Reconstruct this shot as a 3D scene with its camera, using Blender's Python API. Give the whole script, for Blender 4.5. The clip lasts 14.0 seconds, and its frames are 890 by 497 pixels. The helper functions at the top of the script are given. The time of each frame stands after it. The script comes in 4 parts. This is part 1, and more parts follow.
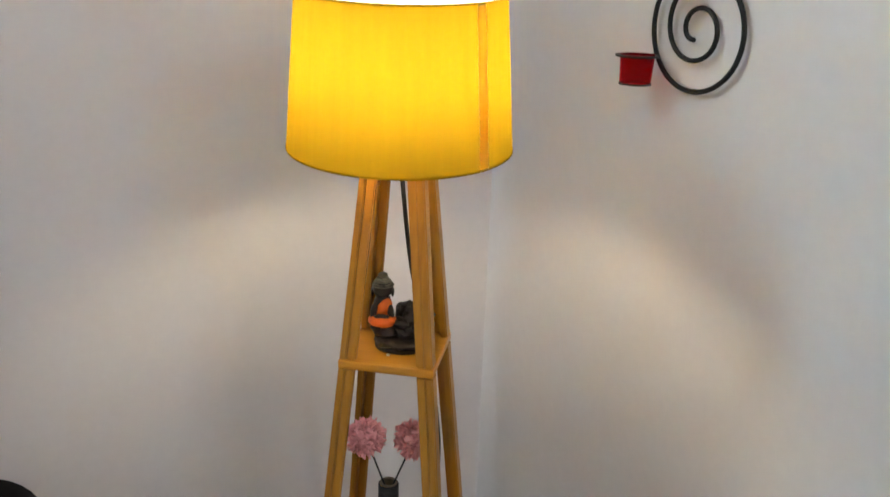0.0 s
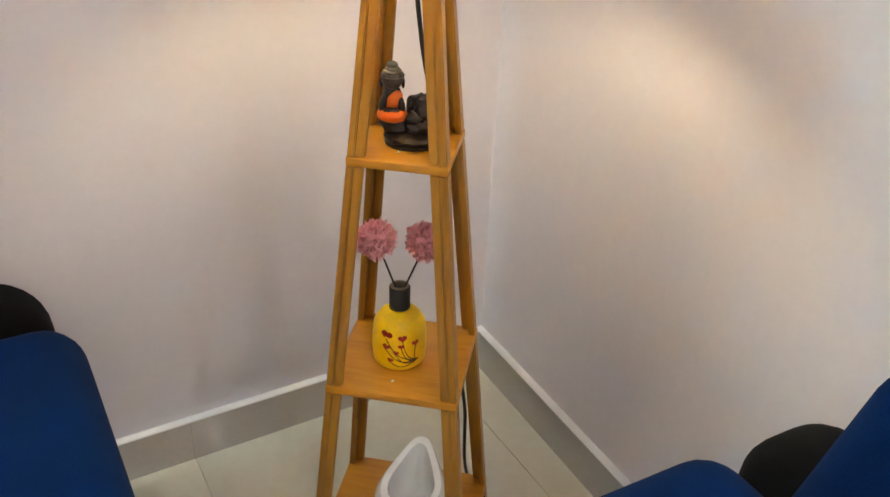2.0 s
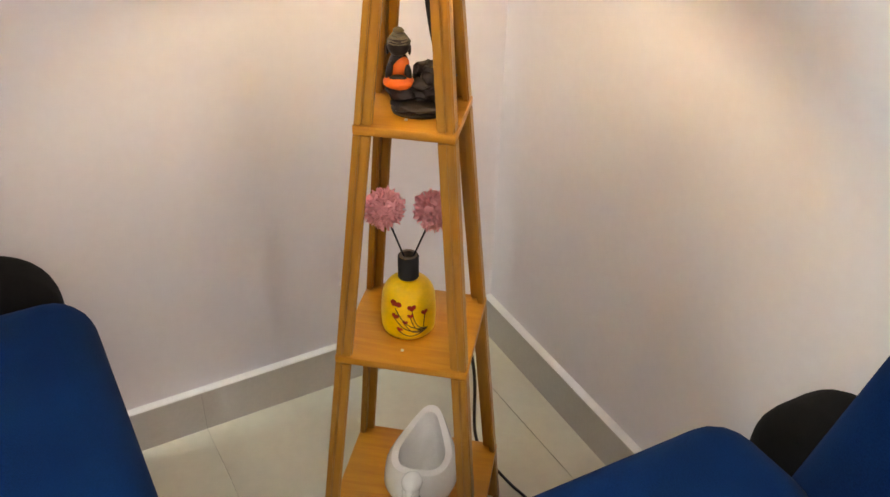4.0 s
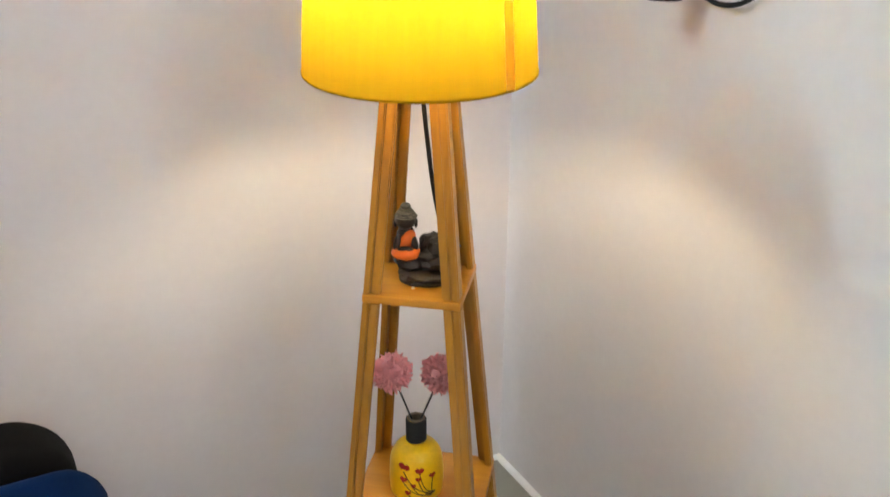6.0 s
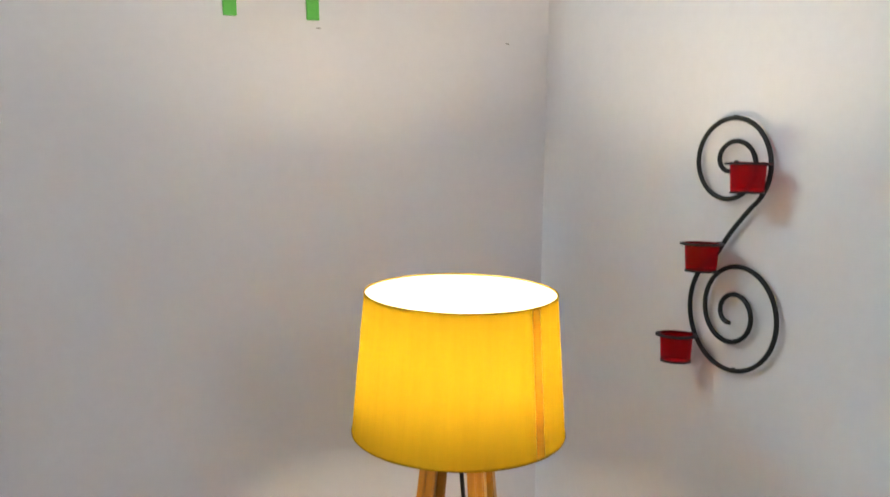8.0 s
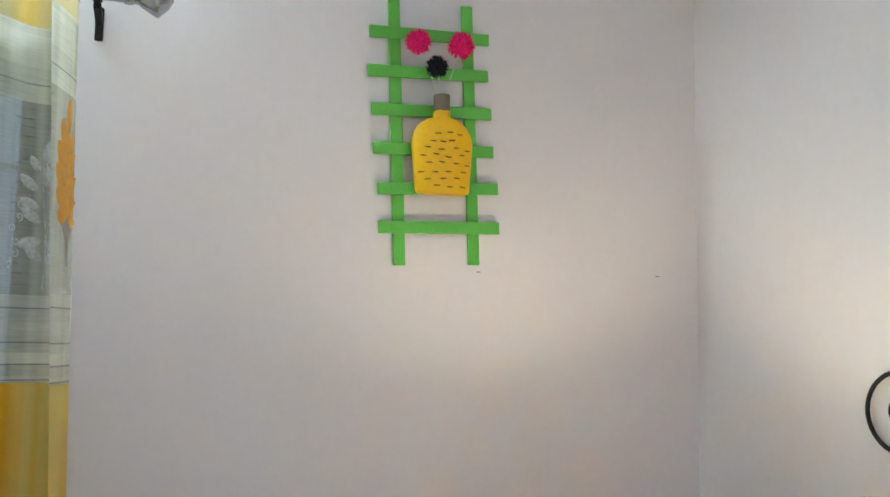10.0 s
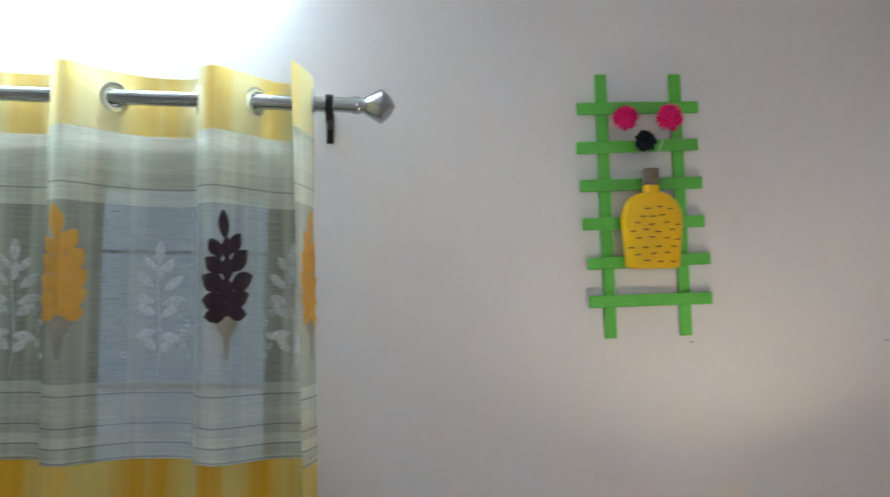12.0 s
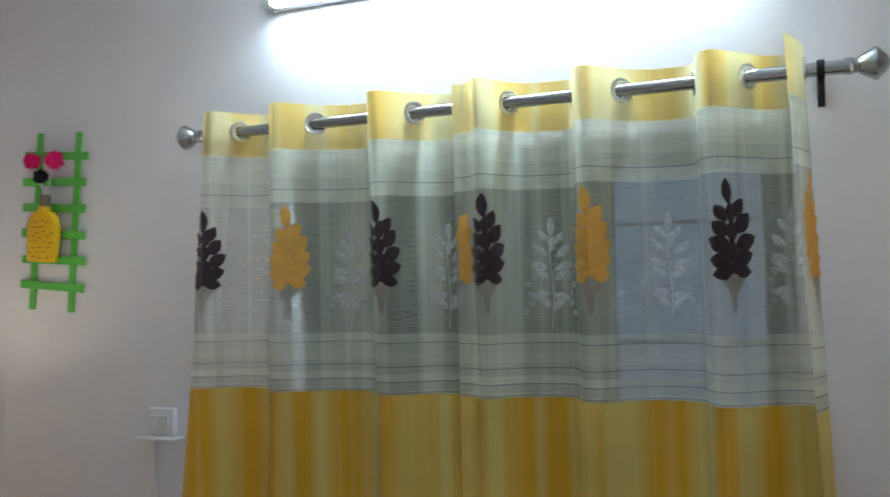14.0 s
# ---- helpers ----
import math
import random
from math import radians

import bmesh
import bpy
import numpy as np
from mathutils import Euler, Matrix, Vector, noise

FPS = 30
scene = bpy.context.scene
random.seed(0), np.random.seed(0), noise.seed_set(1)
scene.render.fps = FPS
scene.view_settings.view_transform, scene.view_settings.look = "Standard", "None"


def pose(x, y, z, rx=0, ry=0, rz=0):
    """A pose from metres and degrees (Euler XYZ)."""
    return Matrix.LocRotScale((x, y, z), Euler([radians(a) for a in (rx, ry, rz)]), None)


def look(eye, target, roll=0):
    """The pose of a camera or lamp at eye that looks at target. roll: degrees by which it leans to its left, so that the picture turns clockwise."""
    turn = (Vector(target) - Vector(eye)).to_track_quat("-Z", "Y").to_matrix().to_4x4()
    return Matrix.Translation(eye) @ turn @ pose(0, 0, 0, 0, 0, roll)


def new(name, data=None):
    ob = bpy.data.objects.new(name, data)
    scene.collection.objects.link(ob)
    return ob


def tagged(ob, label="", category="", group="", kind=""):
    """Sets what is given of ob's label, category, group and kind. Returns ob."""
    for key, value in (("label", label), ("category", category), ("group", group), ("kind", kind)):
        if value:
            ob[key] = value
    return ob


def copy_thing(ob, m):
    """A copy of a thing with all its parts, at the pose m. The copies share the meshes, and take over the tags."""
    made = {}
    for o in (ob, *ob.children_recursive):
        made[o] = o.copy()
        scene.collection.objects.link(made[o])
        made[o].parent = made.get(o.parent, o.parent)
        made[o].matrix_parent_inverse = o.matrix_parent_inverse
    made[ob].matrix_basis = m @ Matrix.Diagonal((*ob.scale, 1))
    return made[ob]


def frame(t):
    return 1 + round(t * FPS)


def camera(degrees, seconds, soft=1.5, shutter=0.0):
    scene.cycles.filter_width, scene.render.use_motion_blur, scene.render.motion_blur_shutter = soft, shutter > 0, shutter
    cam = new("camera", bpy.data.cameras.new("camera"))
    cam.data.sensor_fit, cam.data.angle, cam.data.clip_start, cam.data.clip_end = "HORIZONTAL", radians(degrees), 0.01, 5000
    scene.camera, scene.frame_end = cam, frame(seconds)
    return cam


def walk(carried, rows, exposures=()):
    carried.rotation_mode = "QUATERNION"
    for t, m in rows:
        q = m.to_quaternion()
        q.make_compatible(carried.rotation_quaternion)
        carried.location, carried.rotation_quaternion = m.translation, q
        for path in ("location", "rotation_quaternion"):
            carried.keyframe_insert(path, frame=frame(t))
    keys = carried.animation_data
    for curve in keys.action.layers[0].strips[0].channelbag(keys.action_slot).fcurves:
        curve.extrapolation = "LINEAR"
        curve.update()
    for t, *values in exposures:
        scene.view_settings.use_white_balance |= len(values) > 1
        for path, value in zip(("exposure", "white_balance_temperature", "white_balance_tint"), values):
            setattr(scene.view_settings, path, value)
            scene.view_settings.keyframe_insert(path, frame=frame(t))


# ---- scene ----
cam = camera(54.5, 14.0, 1.5, 0.3)
PATH = [
    (0, (-0.981, -1.501, 1.385), (-0.029, 0.138, 0.748), 1.9),
    (0.5, (-0.983, -1.474, 1.354), (-0.026, 0.126, 0.631), 1.6),
    (1, (-0.977, -1.437, 1.365), (-0.034, 0.098, 0.498), 1.6),
    (1.5, (-0.977, -1.439, 1.341), (-0.062, 0.069, 0.397), 2.2),
    (2, (-0.967, -1.435, 1.322), (-0.086, 0.045, 0.306), 2.2),
    (2.5, (-0.964, -1.424, 1.317), (-0.104, 0.03, 0.246), 1.8),
    (2.7, (-0.965, -1.427, 1.317), (-0.113, 0.022, 0.232), 1.6),
    (4.8, (-0.964, -1.43, 1.319), (-0.113, 0.042, 0.266), 1.1),
    (5, (-0.967, -1.437, 1.325), (-0.105, 0.054, 0.308), 1.6),
    (5.5, (-0.985, -1.452, 1.332), (-0.078, 0.096, 0.447), 1.1),
    (6, (-0.978, -1.463, 1.356), (-0.073, 0.147, 0.59), 0.3),
    (6.5, (-0.992, -1.476, 1.401), (-0.063, 0.175, 0.761), 1.0),
    (7, (-1.002, -1.491, 1.441), (-0.054, 0.202, 0.954), 0.8),
    (7.5, (-1.022, -1.517, 1.478), (-0.066, 0.211, 1.162), 0.8),
    (8, (-1.049, -1.532, 1.504), (-0.114, 0.228, 1.336), 1.1),
    (8.5, (-1.062, -1.558, 1.527), (-0.214, 0.253, 1.495), 0.8),
    (9, (-1.074, -1.571, 1.56), (-0.341, 0.286, 1.674), 0.6),
    (9.2, (-1.076, -1.568, 1.568), (-0.386, 0.301, 1.746), 0.8),
    (11.3, (-1.221, -1.576, 1.79), (-0.589, 0.31, 1.999), 1.3),
    (11.5, (-1.21, -1.59, 1.801), (-0.665, 0.325, 1.995), 1.1),
    (12, (-1.162, -1.646, 1.846), (-0.96, 0.341, 1.963), 0.7),
    (12.5, (-1.172, -1.697, 1.834), (-1.271, 0.298, 1.928), 0.0),
    (13, (-1.19, -1.759, 1.85), (-1.562, 0.205, 1.908), -0.6),
    (13.5, (-1.223, -1.799, 1.816), (-1.832, 0.104, 1.905), -0.7),
    (14, (-1.235, -1.855, 1.802), (-2.026, -0.02, 1.887), -1.2),
]
EXPOSURES = [  # seconds, stops, kelvin, tint
    (0.0, 1.84, 6750, 14), (0.5, 2.08, 6750, 14), (1.0, 2.20, 6800, 15), (2.0, 2.20, 7300, 21), (2.5, 2.26, 7700, 23), (5.0, 2.34, 7750, 23), (6.0, 2.32, 6900, 16), (7.0, 1.88, 6700, 15), (7.5, 1.76, 6650, 15),
    (8.5, 1.52, 6550, 14), (9.0, 1.54, 6550, 14), (11.5, 1.36, 6600, 14), (12.5, 0.98, 6350, 14), (14.0, 0.89, 6380, 14)]
walk(cam, [(t, look(eye, target, roll)) for t, eye, target, roll in PATH], EXPOSURES)

# ---- world and light ----
world = bpy.data.worlds.new("world")
scene.world = world
world.use_nodes = True
world.node_tree.nodes["Background"].inputs["Color"].default_value = (0.10, 0.16, 0.26, 1)
world.node_tree.nodes["Background"].inputs["Strength"].default_value = 0.35

ROOM_X, ROOM_Y, ROOM_Z = -3.87, -3.7, 2.78        # far corner of the room; this corner is the origin
LAMP = (-0.466, -0.485)                            # axis of the floor lamp
TUBE_X, TUBE_Z = (-2.50, -1.32), 2.53


# ---- materials ----
def material(name, base, rough=0.5, metal=0.0, spread=0.06, scale=8.0, fine=120.0, bump=0.15, depth=0.002, spec=0.5,
             sheen=0.0, coat=0.0, stretch=(1, 1, 1)):
    """Principled surface, varied at two scales and with fine relief."""
    m = bpy.data.materials.new(name)
    m.use_nodes = True
    n, l = m.node_tree.nodes, m.node_tree.links
    b = n["Principled BSDF"]
    tc, mp = n.new("ShaderNodeTexCoord"), n.new("ShaderNodeMapping")
    mp.inputs["Scale"].default_value = stretch
    l.new(tc.outputs["Object"], mp.inputs["Vector"])
    big, small = n.new("ShaderNodeTexNoise"), n.new("ShaderNodeTexNoise")
    for node, s in ((big, scale), (small, fine)):
        l.new(mp.outputs["Vector"], node.inputs["Vector"])
        node.inputs["Scale"].default_value = s
        node.inputs["Detail"].default_value = 4
    add = n.new("ShaderNodeMath")
    add.operation = "ADD"
    l.new(big.outputs["Fac"], add.inputs[0])
    l.new(small.outputs["Fac"], add.inputs[1])
    rng = n.new("ShaderNodeMapRange")
    rng.inputs["From Min"].default_value, rng.inputs["From Max"].default_value = 0.6, 1.4
    rng.inputs["To Min"].default_value, rng.inputs["To Max"].default_value = 1 - spread, 1 + spread
    l.new(add.outputs[0], rng.inputs["Value"])
    hsv = n.new("ShaderNodeHueSaturation")
    hsv.inputs["Color"].default_value = (*base, 1)
    l.new(rng.outputs[0], hsv.inputs["Value"])
    l.new(hsv.outputs[0], b.inputs["Base Color"])
    bp = n.new("ShaderNodeBump")
    bp.inputs["Strength"].default_value, bp.inputs["Distance"].default_value = bump, depth
    l.new(small.outputs["Fac"], bp.inputs["Height"])
    l.new(bp.outputs[0], b.inputs["Normal"])
    b.inputs["Roughness"].default_value, b.inputs["Metallic"].default_value = rough, metal
    b.inputs["Specular IOR Level"].default_value = spec
    b.inputs["Sheen Weight"].default_value, b.inputs["Coat Weight"].default_value = sheen, coat
    return m


def wood(name, dark, light, along=(14, 14, 1.2)):
    m = material(name, light, 0.42, spread=0.05, bump=0.1, depth=0.001, coat=0.15, stretch=along)
    n, l = m.node_tree.nodes, m.node_tree.links
    hsv = [k for k in n if k.type == "HUE_SAT"][0]
    mp = [k for k in n if k.type == "MAPPING"][0]
    info = n.new("ShaderNodeObjectInfo")
    off = n.new("ShaderNodeVectorMath")
    off.operation = "ADD"
    l.new(mp.outputs[0], off.inputs[0])
    l.new(info.outputs["Random"], off.inputs[1])
    grain = n.new("ShaderNodeTexNoise")
    grain.inputs["Scale"].default_value, grain.inputs["Detail"].default_value = 5, 6
    grain.inputs["Distortion"].default_value = 0.6
    l.new(off.outputs[0], grain.inputs["Vector"])
    ramp = n.new("ShaderNodeValToRGB")
    ramp.color_ramp.elements[0].color, ramp.color_ramp.elements[1].color = (*dark, 1), (*light, 1)
    ramp.color_ramp.elements[0].position, ramp.color_ramp.elements[1].position = 0.3, 0.7
    l.new(grain.outputs["Fac"], ramp.inputs["Fac"])
    l.new(ramp.outputs[0], hsv.inputs["Color"])
    return m


def glow(name, colour, strength):
    m = bpy.data.materials.new(name)
    m.use_nodes = True
    n = m.node_tree.nodes
    n.remove(n["Principled BSDF"])
    e = n.new("ShaderNodeEmission")
    e.inputs["Color"].default_value, e.inputs["Strength"].default_value = (*colour, 1), strength
    m.node_tree.links.new(e.outputs[0], n["Material Output"].inputs["Surface"])
    return m


def shade_cloth(name, base, thin):
    """Lamp-shade silk: a diffuse face that also lets light through, with woven slubs."""
    m = bpy.data.materials.new(name)
    m.use_nodes = True
    n, l = m.node_tree.nodes, m.node_tree.links
    n.remove(n["Principled BSDF"])
    tc, mp = n.new("ShaderNodeTexCoord"), n.new("ShaderNodeMapping")
    mp.inputs["Scale"].default_value = (90, 90, 6)
    l.new(tc.outputs["Object"], mp.inputs["Vector"])
    slub = n.new("ShaderNodeTexNoise")
    slub.inputs["Scale"].default_value, slub.inputs["Detail"].default_value = 1.0, 5
    l.new(mp.outputs[0], slub.inputs["Vector"])
    rng = n.new("ShaderNodeMapRange")
    rng.inputs["To Min"].default_value, rng.inputs["To Max"].default_value = 0.90, 1.10
    l.new(slub.outputs["Fac"], rng.inputs["Value"])
    hsv = n.new("ShaderNodeHueSaturation")
    hsv.inputs["Color"].default_value = (*base, 1)
    l.new(rng.outputs[0], hsv.inputs["Value"])
    d, t, mix = n.new("ShaderNodeBsdfDiffuse"), n.new("ShaderNodeBsdfTranslucent"), n.new("ShaderNodeMixShader")
    for s in (d, t):
        l.new(hsv.outputs[0], s.inputs["Color"])
    mix.inputs[0].default_value = thin
    l.new(d.outputs[0], mix.inputs[1])
    l.new(t.outputs[0], mix.inputs[2])
    l.new(mix.outputs[0], n["Material Output"].inputs["Surface"])
    return m


def sheer(name):
    """Net curtain: plain gauze with denser woven bands and dark drawn threads at set heights."""
    m = bpy.data.materials.new(name)
    m.use_nodes = True
    n, l = m.node_tree.nodes, m.node_tree.links
    n.remove(n["Principled BSDF"])
    geo, sep = n.new("ShaderNodeNewGeometry"), n.new("ShaderNodeSeparateXYZ")
    l.new(geo.outputs["Position"], sep.inputs[0])
    z = n.new("ShaderNodeMapRange")
    z.inputs["From Min"].default_value, z.inputs["From Max"].default_value = 1.55, 2.17
    l.new(sep.outputs["Z"], z.inputs["Value"])

    def bands(stops):
        r = n.new("ShaderNodeValToRGB")
        r.color_ramp.interpolation = "CONSTANT"
        els = r.color_ramp.elements
        while len(els) > 1:
            els.remove(els[-1])
        els[0].position = 0
        for k, (h, v) in enumerate(stops):
            e = els[0] if k == 0 else els.new((h - 1.55) / 0.62)
            e.color = (v, v, v, 1)
        l.new(z.outputs[0], r.inputs["Fac"])
        return r.outputs[0]

    dense = bands([(1.55, .66), (1.568, .56), (1.588, .70), (1.604, .52), (1.632, .58), (1.652, .53), (1.672, .56), (1.694, .33),
                   (2.003, .62), (2.062, .70), (2.118, .62), (2.128, .78)])
    lines = [1.562, 1.586, 1.606, 1.613, 1.620, 1.640, 1.655, 1.673, 2.034, 2.045, 2.062]
    dark = bands([(1.55, 0)] + [s for h in lines for s in ((h, 1), (h + .0014, 0))])
    weave = n.new("ShaderNodeTexNoise")
    mp = n.new("ShaderNodeMapping")
    mp.inputs["Scale"].default_value = (25, 25, 420)
    l.new(geo.outputs["Position"], mp.inputs[0])
    l.new(mp.outputs[0], weave.inputs["Vector"])
    weave.inputs["Scale"].default_value = 1.0
    soft = n.new("ShaderNodeMapRange")
    soft.inputs["To Min"].default_value, soft.inputs["To Max"].default_value = 0.75, 1.25
    l.new(weave.outputs["Fac"], soft.inputs["Value"])
    opac = n.new("ShaderNodeMath")
    opac.operation = "MULTIPLY"
    l.new(dense, opac.inputs[0])
    l.new(soft.outputs[0], opac.inputs[1])
    gather, gm = n.new("ShaderNodeTexNoise"), n.new("ShaderNodeMapping")
    gm.inputs["Scale"].default_value = (22, 22, 0.25)
    l.new(geo.outputs["Position"], gm.inputs[0])
    l.new(gm.outputs[0], gather.inputs["Vector"])
    gather.inputs["Scale"].default_value = 1.0
    gr = n.new("ShaderNodeMapRange")
    gr.inputs["From Min"].default_value, gr.inputs["From Max"].default_value = 0.45, 0.72
    gr.inputs["To Min"].default_value, gr.inputs["To Max"].default_value = 0.0, 0.34
    l.new(gather.outputs["Fac"], gr.inputs["Value"])
    thick = n.new("ShaderNodeMath")
    thick.operation = "ADD"
    thick.use_clamp = True
    l.new(opac.outputs[0], thick.inputs[0])
    l.new(gr.outputs[0], thick.inputs[1])
    opac = thick
    full = n.new("ShaderNodeMath")
    full.operation = "MAXIMUM"
    thread = n.new("ShaderNodeMath")
    thread.operation = "MULTIPLY"
    thread.inputs[1].default_value = 0.22
    l.new(dark, thread.inputs[0])
    l.new(opac.outputs[0], full.inputs[0])
    l.new(thread.outputs[0], full.inputs[1])
    col = n.new("ShaderNodeMix")
    col.data_type = "RGBA"
    col.inputs[6].default_value, col.inputs[7].default_value = (0.775, 0.80, 0.69, 1), (0.40, 0.41, 0.40, 1)
    l.new(dark, col.inputs[0])
    d, t, tr = n.new("ShaderNodeBsdfDiffuse"), n.new("ShaderNodeBsdfTranslucent"), n.new("ShaderNodeBsdfTransparent")
    l.new(col.outputs[2], d.inputs["Color"])
    l.new(col.outputs[2], t.inputs["Color"])
    body, out = n.new("ShaderNodeMixShader"), n.new("ShaderNodeMixShader")
    body.inputs[0].default_value = 0.35
    l.new(d.outputs[0], body.inputs[1])
    l.new(t.outputs[0], body.inputs[2])
    l.new(full.outputs[0], out.inputs[0])
    l.new(tr.outputs[0], out.inputs[1])
    l.new(body.outputs[0], out.inputs[2])
    l.new(out.outputs[0], n["Material Output"].inputs["Surface"])
    return m


def gauze_white(name, base, cover):
    """Thin embroidery thread that lets the net behind it show through."""
    m = bpy.data.materials.new(name)
    m.use_nodes = True
    n, l = m.node_tree.nodes, m.node_tree.links
    n.remove(n["Principled BSDF"])
    d, t, mix = n.new("ShaderNodeBsdfDiffuse"), n.new("ShaderNodeBsdfTransparent"), n.new("ShaderNodeMixShader")
    d.inputs["Color"].default_value = (*base, 1)
    tc, ns, rng = n.new("ShaderNodeTexCoord"), n.new("ShaderNodeTexNoise"), n.new("ShaderNodeMapRange")
    ns.inputs["Scale"].default_value = 160
    l.new(tc.outputs["Object"], ns.inputs["Vector"])
    rng.inputs["To Min"].default_value, rng.inputs["To Max"].default_value = cover - 0.3, cover + 0.3
    l.new(ns.outputs["Fac"], rng.inputs["Value"])
    l.new(rng.outputs[0], mix.inputs[0])
    l.new(t.outputs[0], mix.inputs[1])
    l.new(d.outputs[0], mix.inputs[2])
    l.new(mix.outputs[0], n["Material Output"].inputs["Surface"])
    return m


def streaked(name, pale, deep):
    """Yellow satin with the light and shade of its folds painted as upright streaks."""
    m = material(name, pale, 0.5, spread=0.05, fine=300, bump=0.1, depth=0.0006, sheen=0.2)
    n, l = m.node_tree.nodes, m.node_tree.links
    hsv = [k for k in n if k.type == "HUE_SAT"][0]
    tc, mp = n.new("ShaderNodeTexCoord"), n.new("ShaderNodeMapping")
    mp.inputs["Scale"].default_value = (10, 0.5, 0.05)
    l.new(tc.outputs["Object"], mp.inputs[0])
    no = n.new("ShaderNodeTexNoise")
    no.inputs["Scale"].default_value, no.inputs["Detail"].default_value = 1.4, 3
    l.new(mp.outputs[0], no.inputs["Vector"])
    ramp = n.new("ShaderNodeValToRGB")
    e = ramp.color_ramp.elements
    e[0].color, e[1].color, e[0].position, e[1].position = (*deep, 1), (*pale, 1), 0.42, 0.56
    l.new(no.outputs["Fac"], ramp.inputs["Fac"])
    l.new(ramp.outputs[0], hsv.inputs["Color"])
    return m


def clear_glass(name, colour, rough=0.02):
    m = bpy.data.materials.new(name)
    m.use_nodes = True
    b = m.node_tree.nodes["Principled BSDF"]
    b.inputs["Base Color"].default_value = (*colour, 1)
    b.inputs["Transmission Weight"].default_value, b.inputs["Roughness"].default_value = 1, rough
    b.inputs["IOR"].default_value = 1.45
    return m


def stained_glass(name, tint, body):
    """Thin coloured glass that passes tinted light straight through under a glossy coloured face."""
    m = material(name, body, 0.12, spread=0.1, scale=40, bump=0.05)
    n, l = m.node_tree.nodes, m.node_tree.links
    tr, mix = n.new("ShaderNodeBsdfTransparent"), n.new("ShaderNodeMixShader")
    tr.inputs["Color"].default_value = (*tint, 1)
    mix.inputs[0].default_value = 0.32
    l.new(tr.outputs[0], mix.inputs[1])
    l.new(n["Principled BSDF"].outputs[0], mix.inputs[2])
    l.new(mix.outputs[0], n["Material Output"].inputs["Surface"])
    return m


WALL = material("wall_paint", (0.74, 0.695, 0.715), 0.62, spread=0.025, scale=1.3, fine=55, bump=0.10, depth=0.002, spec=0.3)
CEIL = material("ceiling_paint", (0.82, 0.81, 0.79), 0.8, spread=0.02, scale=1.0)
TILE = material("cream_tile", (0.62, 0.58, 0.46), 0.07, spread=0.05, scale=3, fine=40, bump=0.02, depth=0.0005)
GROUT = material("grout", (0.50, 0.46, 0.36), 0.9)
SKIRT = material("grey_skirting_tile", (0.50, 0.465, 0.42), 0.012, spread=0.05, scale=4, bump=0.003, depth=0.0003)
LEDGE = material("white_ledge", (0.78, 0.75, 0.72), 0.5, spread=0.05, scale=12)
PINE = wood("varnished_pine", (0.34, 0.132, 0.006), (0.46, 0.198, 0.011))
PINE_FLAT = wood("varnished_pine_board", (0.48, 0.172, 0.007), (0.59, 0.242, 0.012), along=(18, 1.6, 18))
SHADE = shade_cloth("yellow_silk", (0.30, 0.186, 0.010), 0.45)
SHADE_SEAM = shade_cloth("yellow_silk_seam", (1.0, 0.83, 0.52), 0.95)
# white put into the inner sheet for the overexposed lit inside
SHADE_INSIDE = shade_cloth("white_shade_inside", (0.88, 0.84, 0.70), 0.6)
BULB = glow("bulb_glow", (1.0, 0.90, 0.64), 78)
TUBE = glow("tube_glow", (0.66, 0.92, 1.02), 55)
TUBE_SIDE = glow("side_tube_glow", (0.87, 0.93, 0.96), 36)
BLACK = material("black_plastic", (0.018, 0.017, 0.017), 0.45, spread=0.15)
IRON = material("black_iron", (0.012, 0.011, 0.011), 0.55, spread=0.25, fine=300, bump=0.25, depth=0.0006, spec=0.3)
CHROME = material("chrome", (0.42, 0.43, 0.44), 0.12, 1.0, spread=0.05)
EYELET = material("bright_chrome", (0.74, 0.76, 0.78), 0.16, 1.0, spread=0.05)
STEEL = material("brushed_steel", (0.42, 0.43, 0.45), 0.25, 1.0, spread=0.08)
GREEN = material("green_paint", (0.10, 0.46, 0.055), 0.5, spread=0.12, scale=14, fine=160, bump=0.2, depth=0.0008)
YELLOW = material("yellow_gloss_paint", (0.80, 0.46, 0.010), 0.38, spread=0.08, scale=18, bump=0.15, depth=0.0012, spec=0.25)
VASE_Y = material("yellow_craquelure", (0.92, 0.55, 0.006), 0.3, spread=0.12, scale=30, fine=140, bump=0.25, depth=0.0008)
ROPE = material("jute_twine", (0.22, 0.17, 0.12), 0.9, spread=0.25, fine=400, bump=0.5)
PINK = material("hot_pink_wool", (0.80, 0.004, 0.17), 0.95, spread=0.25, fine=500, bump=0.5, sheen=0.05)
ROSE = shade_cloth("rose_paper", (1.0, 0.50, 0.50), 0.32)
NAVY = material("black_wool", (0.006, 0.007, 0.014), 0.95, spread=0.25, fine=500, bump=0.5)
RED_INK = material("red_paint", (0.42, 0.012, 0.010), 0.4, spread=0.1)
DARK_INK = material("brown_paint", (0.07, 0.030, 0.012), 0.5, spread=0.1)
RED_GLASS = stained_glass("red_glass", (0.90, 0.11, 0.14), (0.40, 0.004, 0.010))
CREAM = material("white_ceramic", (0.88, 0.87, 0.84), 0.22, spread=0.03, coat=0.3)
STATUE = material("dark_resin", (0.020, 0.011, 0.007), 0.40, spread=0.3, scale=40, fine=220, bump=0.3)
STATUE_HAIR = material("worn_bronze_resin", (0.11, 0.092, 0.062), 0.5, spread=0.3, scale=60, fine=260, bump=0.4)
